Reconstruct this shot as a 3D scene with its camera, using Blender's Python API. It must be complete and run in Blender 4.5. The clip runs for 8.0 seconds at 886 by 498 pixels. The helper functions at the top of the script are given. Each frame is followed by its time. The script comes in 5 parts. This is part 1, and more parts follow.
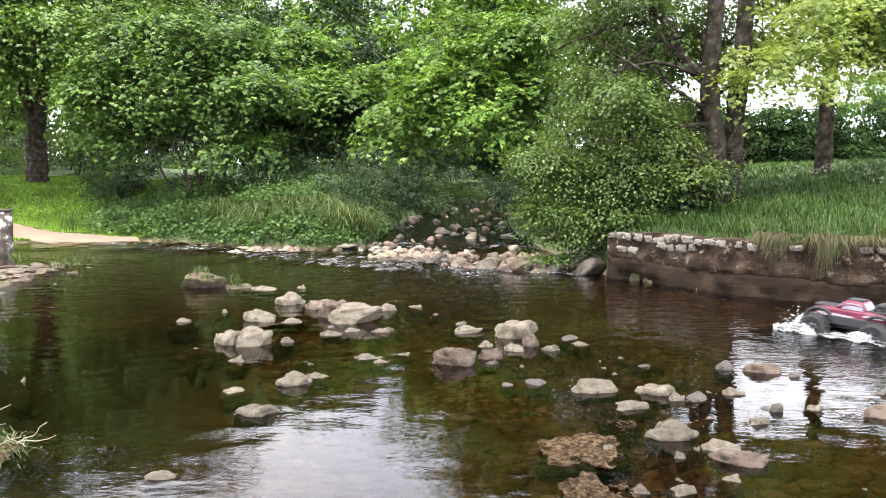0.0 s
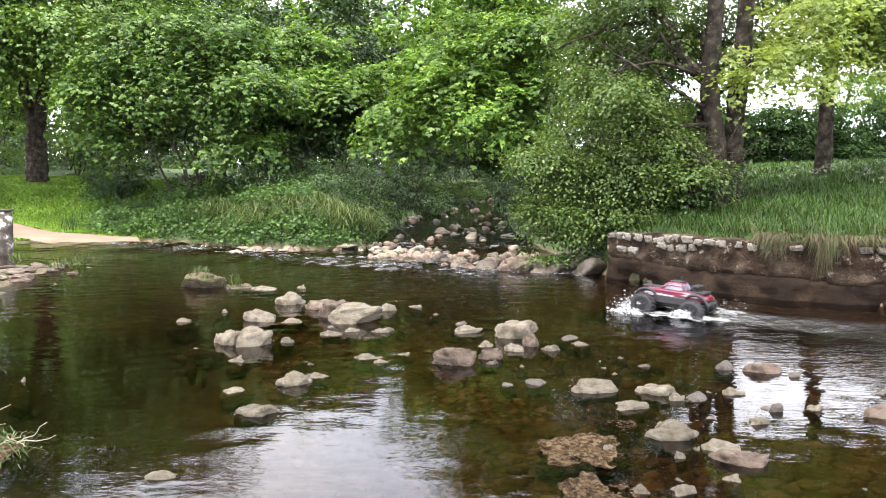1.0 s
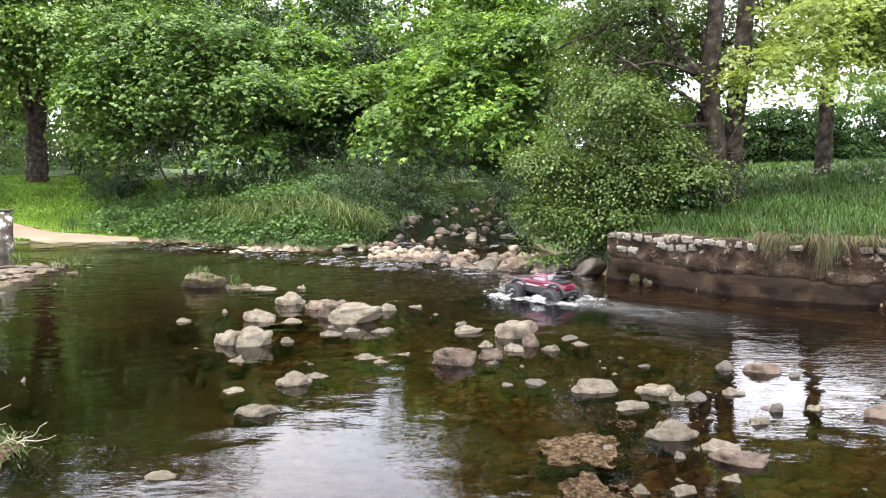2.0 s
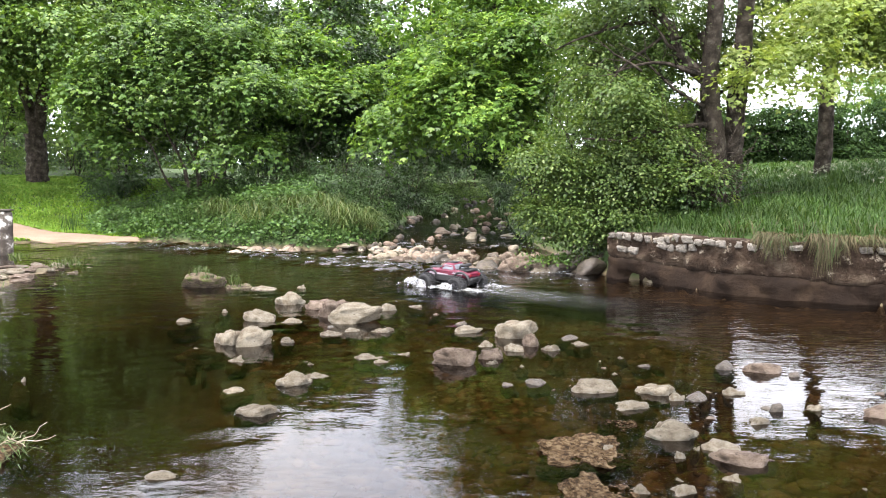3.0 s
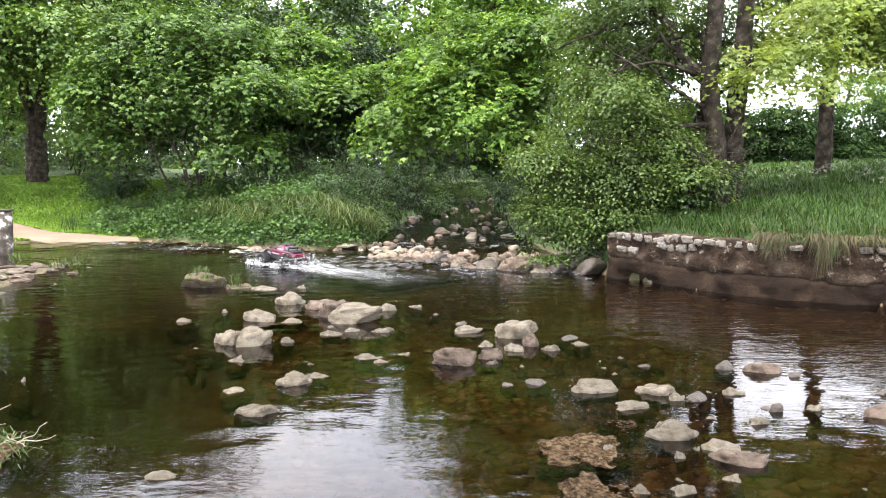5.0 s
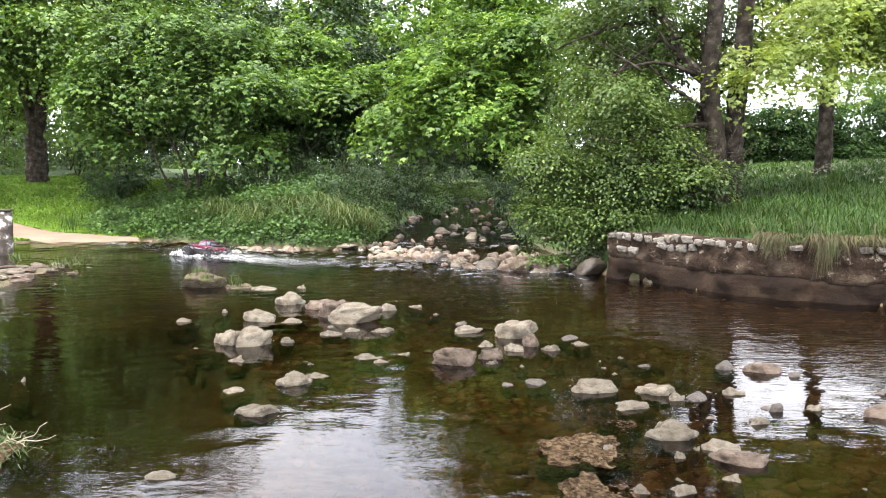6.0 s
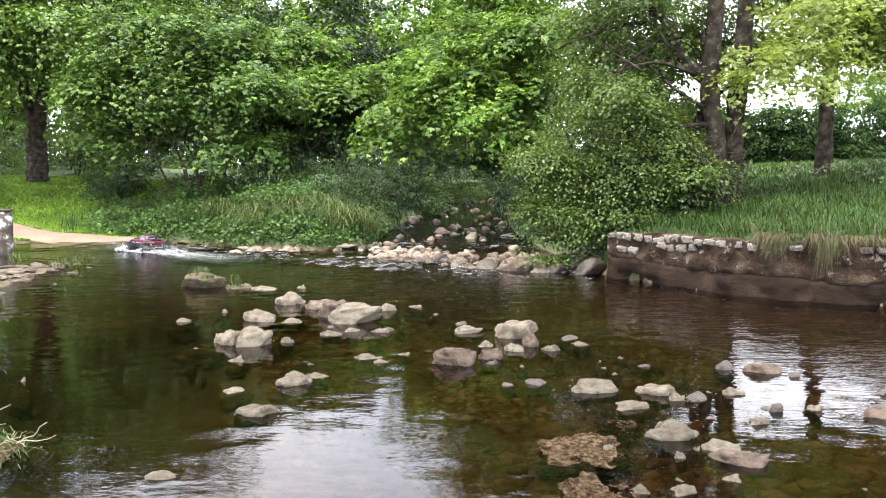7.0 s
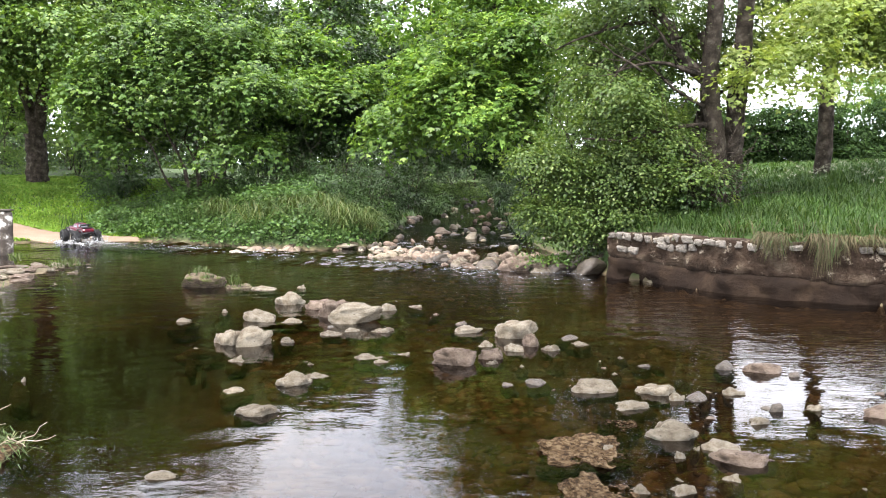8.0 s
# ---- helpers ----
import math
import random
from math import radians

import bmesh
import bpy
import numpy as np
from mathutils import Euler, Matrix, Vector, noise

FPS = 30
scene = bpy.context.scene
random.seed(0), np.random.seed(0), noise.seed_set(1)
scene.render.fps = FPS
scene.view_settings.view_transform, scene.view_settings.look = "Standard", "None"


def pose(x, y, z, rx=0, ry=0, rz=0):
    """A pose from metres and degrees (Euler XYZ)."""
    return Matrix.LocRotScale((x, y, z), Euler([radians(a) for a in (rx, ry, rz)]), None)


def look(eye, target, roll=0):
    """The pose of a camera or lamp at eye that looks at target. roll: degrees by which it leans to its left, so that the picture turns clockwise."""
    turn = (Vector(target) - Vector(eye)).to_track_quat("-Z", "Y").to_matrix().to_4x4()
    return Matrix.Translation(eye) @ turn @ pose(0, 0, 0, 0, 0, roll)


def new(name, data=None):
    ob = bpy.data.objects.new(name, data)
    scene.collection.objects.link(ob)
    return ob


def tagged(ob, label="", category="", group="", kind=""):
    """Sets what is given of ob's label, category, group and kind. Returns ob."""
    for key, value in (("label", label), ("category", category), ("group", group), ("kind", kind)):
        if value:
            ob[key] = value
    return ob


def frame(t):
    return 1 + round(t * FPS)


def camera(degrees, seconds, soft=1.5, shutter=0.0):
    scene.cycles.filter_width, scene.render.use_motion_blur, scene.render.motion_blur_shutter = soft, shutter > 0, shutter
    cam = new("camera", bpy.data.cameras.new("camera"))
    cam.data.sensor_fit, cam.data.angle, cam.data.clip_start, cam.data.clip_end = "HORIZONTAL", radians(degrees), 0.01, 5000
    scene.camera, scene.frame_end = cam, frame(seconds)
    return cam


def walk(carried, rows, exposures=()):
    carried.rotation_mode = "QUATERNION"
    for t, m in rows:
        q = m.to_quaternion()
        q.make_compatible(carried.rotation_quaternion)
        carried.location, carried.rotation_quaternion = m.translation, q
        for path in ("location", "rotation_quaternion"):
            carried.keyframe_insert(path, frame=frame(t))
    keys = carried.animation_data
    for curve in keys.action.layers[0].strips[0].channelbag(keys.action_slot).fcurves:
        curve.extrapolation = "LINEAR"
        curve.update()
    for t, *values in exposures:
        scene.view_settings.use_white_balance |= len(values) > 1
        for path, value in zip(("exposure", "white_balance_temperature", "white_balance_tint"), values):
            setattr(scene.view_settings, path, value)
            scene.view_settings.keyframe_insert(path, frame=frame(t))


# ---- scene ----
# ---------- camera: it stands still on the near bank ----------
cam = camera(60, 8.0, soft=1.0, shutter=0.5)
EYE, AIM = (0, 0, 1.35), (0, 10, 0.385)
walk(cam, [(0, look(EYE, AIM)), (8, look(EYE, AIM))], exposures=[(0, 0.7, 6500, 15), (8, 0.7, 6500, 15)])

# ---------- world, sun ----------
SUN_EL, SUN_AZ = 67, 215
world = bpy.data.worlds.new("overcast_sky")
scene.world = world
world.use_nodes = True
wn, wl = world.node_tree.nodes, world.node_tree.links
wn.clear()
w_sky = wn.new("ShaderNodeTexSky")
w_sky.sky_type, w_sky.sun_disc = "NISHITA", False
w_sky.sun_elevation, w_sky.sun_rotation = radians(SUN_EL), radians(SUN_AZ)
w_sky.dust_density, w_sky.air_density = 3.0, 1.0
w_coord = wn.new("ShaderNodeTexCoord")
w_noise = wn.new("ShaderNodeTexNoise")
w_noise.inputs["Scale"].default_value, w_noise.inputs["Detail"].default_value = 2.2, 5
w_ramp = wn.new("ShaderNodeValToRGB")
w_ramp.color_ramp.elements[0].position, w_ramp.color_ramp.elements[0].color = 0.3, (14.5, 16.4, 20.0, 1)
w_ramp.color_ramp.elements[1].position, w_ramp.color_ramp.elements[1].color = 0.66, (23.0, 23.2, 23.5, 1)
w_mix = wn.new("ShaderNodeMix")
w_mix.data_type = "RGBA"
w_mix.inputs[0].default_value = 0.9
w_bg = wn.new("ShaderNodeBackground")
w_bg.inputs["Strength"].default_value = 0.15
w_out = wn.new("ShaderNodeOutputWorld")
wl.new(w_coord.outputs["Generated"], w_noise.inputs["Vector"])
wl.new(w_noise.outputs["Fac"], w_ramp.inputs["Fac"])
wl.new(w_sky.outputs["Color"], w_mix.inputs[6])
wl.new(w_ramp.outputs["Color"], w_mix.inputs[7])
wl.new(w_mix.outputs[2], w_bg.inputs["Color"])
wl.new(w_bg.outputs["Background"], w_out.inputs["Surface"])

sun = new("sun", bpy.data.lights.new("sun", "SUN"))
sun.data.energy, sun.data.angle, sun.data.color = 4.8, radians(5), (1.0, 0.95, 0.86)
_el, _az = radians(SUN_EL), radians(SUN_AZ)
sun.matrix_world = look((math.sin(_az) * math.cos(_el) * 40, math.cos(_az) * math.cos(_el) * 40, math.sin(_el) * 40), (0, 0, 0))

# ---------- materials ----------
class Nodes:
    """A node material with a few short ways to wire it."""
    def __init__(self, name):
        self.m = bpy.data.materials.new(name)
        self.m.use_nodes = True
        self.n, self.l = self.m.node_tree.nodes, self.m.node_tree.links
        self.n.clear()
        self.out = self.n.new("ShaderNodeOutputMaterial")

    def add(self, kind, **sets):
        node = self.n.new(kind)
        for k, v in sets.items():
            node.inputs[k.replace("_", " ")].default_value = v
        return node

    def link(self, a, b):
        self.l.new(a, b)

    def coord(self, space="Object"):
        if space == "World":
            return self.n.new("ShaderNodeNewGeometry").outputs["Position"]
        return self.n.new("ShaderNodeTexCoord").outputs[space]

    def noise(self, vec, scale, detail=4, rough=0.55, stretch=None):
        if stretch:
            mp = self.n.new("ShaderNodeMapping")
            mp.inputs["Scale"].default_value = stretch
            self.link(vec, mp.inputs["Vector"])
            vec = mp.outputs["Vector"]
        t = self.add("ShaderNodeTexNoise", Scale=scale, Detail=detail, Roughness=rough)
        self.link(vec, t.inputs["Vector"])
        return t.outputs["Fac"]

    def ramp(self, fac, stops):
        r = self.n.new("ShaderNodeValToRGB")
        e = r.color_ramp.elements
        while len(e) < len(stops):
            e.new(0.5)
        for el, (p, c) in zip(e, stops):
            el.position = p
            el.color = (*c, 1) if len(c) == 3 else c
        self.link(fac, r.inputs["Fac"])
        return r.outputs["Color"]

    def mix(self, fac, a, b, blend="MIX"):
        m = self.n.new("ShaderNodeMix")
        m.data_type, m.blend_type = "RGBA", blend
        for sock, v in ((m.inputs[0], fac), (m.inputs[6], a), (m.inputs[7], b)):
            if isinstance(v, (int, float)):
                sock.default_value = v
            elif isinstance(v, tuple):
                sock.default_value = (*v, 1)
            else:
                self.link(v, sock)
        return m.outputs[2]

    def bump(self, height, strength, distance=0.01):
        b = self.add("ShaderNodeBump", Strength=strength, Distance=distance)
        self.link(height, b.inputs["Height"])
        return b.outputs["Normal"]

    def done(self, shader):
        self.link(shader.outputs[0], self.out.inputs["Surface"])
        return self.m


def grey(v):
    return (v, v, v)


def surface(name, stops, scale, rough=0.8, bump=0.4, dist=0.01, space="Object", fine=9.0, spread=0.25, metal=0.0, spec=0.4, stain=None, grain=0.35):
    """A two-scale mottled solid: large patches from stops, fine grain, relief; spread varies it from piece to piece."""
    q = Nodes(name)
    v = q.coord(space)
    big, small = q.noise(v, scale), q.noise(v, scale * fine, 5, 0.65)
    col = q.ramp(big, stops)
    col = q.mix(grain, col, q.ramp(small, [(0.3, grey(0.35)), (0.7, grey(1.0))]), "MULTIPLY")
    if stain:
        pos, tint = stain
        col = q.mix(q.ramp(q.noise(v, scale * 2.3, 6, 0.7), [(pos, grey(0)), (pos + 0.09, grey(1))]), col, tint)
    if spread:
        r = q.n.new("ShaderNodeObjectInfo").outputs["Random"]
        col = q.mix(1.0, col, q.ramp(r, [(0, grey(1 - spread)), (1, grey(1.0))]), "MULTIPLY")
    p = q.add("ShaderNodeBsdfPrincipled", Roughness=rough, Metallic=metal)
    p.inputs["Specular IOR Level"].default_value = spec
    q.link(col, p.inputs["Base Color"])
    if bump:
        q.link(q.bump(small, bump, dist), p.inputs["Normal"])
    return q.done(p)


def leaf_material(name, dark, light, yellow=None, through_share=0.34, rough=0.42):
    """Leaves: colour varies from leaf to leaf and in drifts through the crown; light comes through the blade."""
    q = Nodes(name)
    isl = q.n.new("ShaderNodeNewGeometry").outputs["Random Per Island"]
    drift = q.noise(q.coord("World"), 0.9, 3)
    col = q.ramp(isl, [(0.0, tuple(k * 0.6 + 0.002 for k in dark)), (0.75, tuple(k * 0.6 + 0.006 for k in light)), (1.0, tuple(k * 0.6 + 0.009 for k in (yellow or light)))])
    col = q.mix(1.0, col, q.ramp(drift, [(0.3, grey(0.6)), (0.7, grey(1.15))]), "MULTIPLY")
    p = q.add("ShaderNodeBsdfPrincipled", Roughness=rough)
    p.inputs["Specular IOR Level"].default_value = 0.3
    q.link(col, p.inputs["Base Color"])
    t = q.n.new("ShaderNodeBsdfTranslucent")
    q.link(q.mix(1.0, col, (1.25, 1.2, 0.55), "MULTIPLY"), t.inputs["Color"])
    s = q.n.new("ShaderNodeMixShader")
    s.inputs[0].default_value = through_share
    q.link(p.outputs[0], s.inputs[1])
    q.link(t.outputs[0], s.inputs[2])
    return q.done(s)


def water_material():
    """Clear brown river water: mirror by Fresnel over a tinted clear body, with fine ripples."""
    q = Nodes("river_water")
    v = q.coord("World")
    sep = q.n.new("ShaderNodeSeparateXYZ")
    q.link(v, sep.inputs[0])

    def band(out, a, b):
        m = q.n.new("ShaderNodeMapRange")
        m.inputs["From Min"].default_value, m.inputs["From Max"].default_value = a, b
        q.link(out, m.inputs["Value"])
        return m.outputs[0]

    def calc(op, a, b):
        m = q.n.new("ShaderNodeMath")
        m.operation = op
        for sock, k in zip(m.inputs, (a, b)):
            if isinstance(k, (int, float)):
                sock.default_value = k
            else:
                q.link(k, sock)
        return m.outputs[0]

    # the current runs faster along the wall and out of the stream
    fast = calc("MULTIPLY", band(sep.outputs["X"], 1.6, 3.0), band(sep.outputs["Y"], 4.4, 5.4))
    fast = calc("ADD", fast, calc("MULTIPLY", band(sep.outputs["Y"], 6.5, 9.0), 0.5))
    lo = q.noise(v, 3.0, 3, 0.5, (1.0, 1.9, 1.0))
    hi = q.noise(v, 13.0, 2, 0.5, (1.0, 1.9, 1.0))
    run = q.noise(v, 5.0, 3, 0.55, (0.8, 2.6, 1.0))
    b1 = q.add("ShaderNodeBump", Strength=0.05, Distance=0.05)
    q.link(lo, b1.inputs["Height"])
    b3 = q.add("ShaderNodeBump", Distance=0.03)
    q.link(calc("MULTIPLY", fast, 0.42), b3.inputs["Strength"])
    q.link(run, b3.inputs["Height"])
    q.link(b1.outputs["Normal"], b3.inputs["Normal"])
    b2 = q.add("ShaderNodeBump", Strength=0.055, Distance=0.012)
    q.link(hi, b2.inputs["Height"])
    q.link(b3.outputs["Normal"], b2.inputs["Normal"])
    fr = q.add("ShaderNodeFresnel", IOR=1.36)
    q.link(b2.outputs["Normal"], fr.inputs["Normal"])
    clear = q.n.new("ShaderNodeBsdfTransparent")
    clear.inputs["Color"].default_value = (0.31, 0.24, 0.145, 1)
    gl = q.add("ShaderNodeBsdfGlossy", Roughness=0.012)
    gl.inputs["Color"].default_value = (0.97, 0.98, 1.0, 1)
    q.link(b2.outputs["Normal"], gl.inputs["Normal"])
    s = q.n.new("ShaderNodeMixShader")
    q.link(fr.outputs[0], s.inputs[0])
    q.link(clear.outputs[0], s.inputs[1])
    q.link(gl.outputs[0], s.inputs[2])
    return q.done(s)


def foam_material():
    q = Nodes("white_water")
    v = q.coord("Object")
    d = q.add("ShaderNodeBsdfPrincipled", Roughness=0.25)
    d.inputs["Base Color"].default_value = (0.50, 0.51, 0.51, 1)
    t = q.n.new("ShaderNodeBsdfTransparent")
    s = q.n.new("ShaderNodeMixShader")
    q.link(q.ramp(q.noise(v, 14, 4), [(0.35, grey(0.15)), (0.65, grey(0.7))]), s.inputs[0])
    q.link(t.outputs[0], s.inputs[1])
    q.link(d.outputs[0], s.inputs[2])
    return q.done(s)


def froth_material():
    """Thin churned froth: more water than white, in streaks."""
    q = Nodes("thin_froth")
    v = q.coord("Object")
    d = q.add("ShaderNodeBsdfPrincipled", Roughness=0.4)
    d.inputs["Base Color"].default_value = (0.44, 0.45, 0.44, 1)
    t = q.n.new("ShaderNodeBsdfTransparent")
    s = q.n.new("ShaderNodeMixShader")
    streak = q.ramp(q.noise(v, 9, 5, 0.65, (0.35, 1.6, 1.0)), [(0.36, grey(0.0)), (0.66, grey(0.75))])
    edge = q.n.new("ShaderNodeAttribute")
    edge.attribute_name = "froth"
    q.link(q.mix(1.0, streak, edge.outputs["Color"], "MULTIPLY"), s.inputs[0])
    q.link(t.outputs[0], s.inputs[1])
    q.link(d.outputs[0], s.inputs[2])
    return q.done(s)


def ground_material():
    """River bed gravel below the water line, damp mud at the edge, mossy soil under the grass."""
    q = Nodes("ground_soil")
    v = q.coord("World")
    vor = q.add("ShaderNodeTexVoronoi", Scale=13.0)
    q.link(v, vor.inputs["Vector"])
    bed = q.ramp(vor.outputs["Color"], [(0.0, (0.035, 0.025, 0.012)), (0.5, (0.10, 0.07, 0.035)), (0.85, (0.17, 0.125, 0.07)), (1.0, (0.25, 0.21, 0.15))])
    bed = q.mix(q.ramp(q.noise(v, 0.9, 5), [(0.38, grey(0)), (0.62, grey(1))]), bed, (0.045, 0.032, 0.014))
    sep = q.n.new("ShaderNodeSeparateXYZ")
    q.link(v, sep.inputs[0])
    # bed darkened where deep: light lost in murky water, put into its colour
    depth_dim = q.n.new("ShaderNodeMapRange")
    depth_dim.inputs["From Min"].default_value, depth_dim.inputs["From Max"].default_value = -0.22, -0.10
    q.link(sep.outputs["Z"], depth_dim.inputs["Value"])
    bed = q.mix(depth_dim.outputs[0], (0.016, 0.013, 0.007), bed)
    soil = q.ramp(q.noise(v, 5, 6), [(0.3, (0.03, 0.035, 0.014)), (0.6, (0.045, 0.085, 0.018)), (0.8, (0.08, 0.135, 0.028))])
    hgt = q.n.new("ShaderNodeMapRange")
    hgt.inputs["From Min"].default_value, hgt.inputs["From Max"].default_value = 0.0, 0.12
    q.link(sep.outputs["Z"], hgt.inputs["Value"])
    col = q.mix(hgt.outputs[0], bed, soil)
    p = q.add("ShaderNodeBsdfPrincipled", Roughness=0.9)
    q.link(col, p.inputs["Base Color"])
    q.link(q.bump(q.noise(v, 30, 5, 0.7), 0.6, 0.02), p.inputs["Normal"])
    return q.done(p)


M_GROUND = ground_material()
M_WATER = water_material()
M_FOAM = foam_material()
M_FROTH = froth_material()
M_PATH = surface("sandy_path", [(0.3, (0.19, 0.135, 0.09)), (0.7, (0.27, 0.20, 0.14))], 1.5, 0.95, 0.5, 0.01, "World", 14, 0)
M_ROCK = surface("pale_river_stone", [(0.28, (0.20, 0.158, 0.105)), (0.48, (0.345, 0.295, 0.215)), (0.72, (0.46, 0.415, 0.325))], 2.0, 0.85, 1.0, 0.05, "Object", 7, 0.42, spec=0.2, stain=(0.60, (0.085, 0.065, 0.04)), grain=0.4)
M_PINK = surface("pinkish_sandstone", [(0.3, (0.15, 0.108, 0.078)), (0.5, (0.28, 0.212, 0.16)), (0.75, (0.40, 0.32, 0.25))], 2.0, 0.85, 1.0, 0.05, "Object", 7, 0.42, spec=0.2, stain=(0.60, (0.075, 0.054, 0.04)), grain=0.4)
M_DARKROCK = surface("wet_dark_stone", [(0.3, (0.045, 0.037, 0.026)), (0.7, (0.125, 0.10, 0.075))], 3.0, 0.5, 0.6, 0.012, "Object", 8, 0.4)
M_MOSSROCK = surface("mossy_stone", [(0.38, (0.075, 0.055, 0.035)), (0.5, (0.16, 0.125, 0.08)), (0.62, (0.085, 0.095, 0.022))], 2.5, 0.95, 0.8, 0.03, "Object", 8, 0.3)
M_CRUST = surface("crusted_brown_stone", [(0.36, (0.05, 0.03, 0.014)), (0.5, (0.17, 0.105, 0.05)), (0.62, (0.33, 0.235, 0.13))], 7.0, 0.95, 1.0, 0.06, "Object", 5, 0.2, spec=0.15, grain=0.8)
M_PEBBLE = surface("bed_pebbles", [(0.3, (0.05, 0.035, 0.02)), (0.5, (0.17, 0.125, 0.075)), (0.75, (0.38, 0.32, 0.235))], 4.5, 0.7, 0.3, 0.01, "World", 6, 0)
M_WALL = surface("stained_old_concrete", [(0.3, (0.015, 0.0095, 0.006)), (0.5, (0.04, 0.026, 0.017)), (0.72, (0.105, 0.08, 0.055))], 3.4, 0.95, 1.0, 0.05, "World", 5, 0, spec=0.15, stain=(0.585, (0.26, 0.22, 0.165)))
M_FOOTING = surface("dark_wet_concrete", [(0.3, (0.009, 0.0055, 0.0035)), (0.55, (0.021, 0.013, 0.008)), (0.75, (0.05, 0.033, 0.02))], 3.0, 0.8, 0.7, 0.03, "World", 6, 0, spec=0.12)
M_LIME = surface("limewashed_stone", [(0.3, (0.15, 0.13, 0.10)), (0.6, (0.34, 0.31, 0.265))], 2.0, 0.9, 0.8, 0.03, "Object", 6, 0.35, stain=(0.64, (0.13, 0.11, 0.08)))
M_BARK = surface("grey_brown_bark", [(0.32, (0.016, 0.012, 0.009)), (0.52, (0.05, 0.04, 0.03)), (0.75, (0.14, 0.12, 0.095))], 8.0, 0.95, 1.0, 0.04, "World", 5, 0, spec=0.15, stain=(0.62, (0.16, 0.16, 0.115)))
M_TWIG = surface("dead_wood", [(0.3, (0.20, 0.15, 0.10)), (0.7, (0.42, 0.36, 0.27))], 8.0, 0.9, 0.5, 0.01, "World", 6, 0)
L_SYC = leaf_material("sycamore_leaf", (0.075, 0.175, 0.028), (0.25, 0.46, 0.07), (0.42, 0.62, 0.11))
L_BUSH = leaf_material("bushy_sycamore_leaf", (0.055, 0.13, 0.022), (0.165, 0.32, 0.05), (0.30, 0.47, 0.085), 0.3)
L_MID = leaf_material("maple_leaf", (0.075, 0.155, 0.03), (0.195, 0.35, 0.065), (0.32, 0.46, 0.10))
# leaf colour darkened to stand for foliage in shade
L_DARK = leaf_material("shade_tinted_leaf", (0.024, 0.06, 0.012), (0.06, 0.135, 0.024), (0.095, 0.185, 0.034), 0.18)
L_ALDER = leaf_material("alder_leaf", (0.07, 0.135, 0.03), (0.175, 0.285, 0.065), (0.28, 0.38, 0.10), 0.4)
L_FRESH = leaf_material("fresh_spring_leaf", (0.26, 0.38, 0.09), (0.46, 0.60, 0.17), (0.58, 0.68, 0.25), 0.5)
L_HERB = leaf_material("bank_herb_leaf", (0.045, 0.11, 0.022), (0.125, 0.26, 0.05), (0.21, 0.35, 0.08), 0.3)
L_GRASS = leaf_material("grass_blade", (0.032, 0.085, 0.012), (0.075, 0.17, 0.024), (0.14, 0.21, 0.045), 0.3, 0.75)
L_REED = leaf_material("reed_blade", (0.07, 0.12, 0.03), (0.145, 0.215, 0.06), (0.25, 0.26, 0.12), 0.3, 0.7)
L_LAWN = leaf_material("lawn_blade", (0.24, 0.46, 0.06), (0.38, 0.66, 0.10), (0.50, 0.68, 0.14), 0.35, 0.8)
L_DRY = leaf_material("dry_grass_blade", (0.055, 0.06, 0.02), (0.16, 0.125, 0.062), (0.06, 0.14, 0.024), 0.2, 0.8)
L_HEDGE = leaf_material("hawthorn_leaf", (0.02, 0.055, 0.01), (0.055, 0.13, 0.02), (0.10, 0.21, 0.035), 0.3, 0.9)
L_FLOWER = leaf_material("white_blossom", (0.55, 0.57, 0.48), (0.75, 0.76, 0.68), (0.8, 0.8, 0.7), 0.2, 0.8)

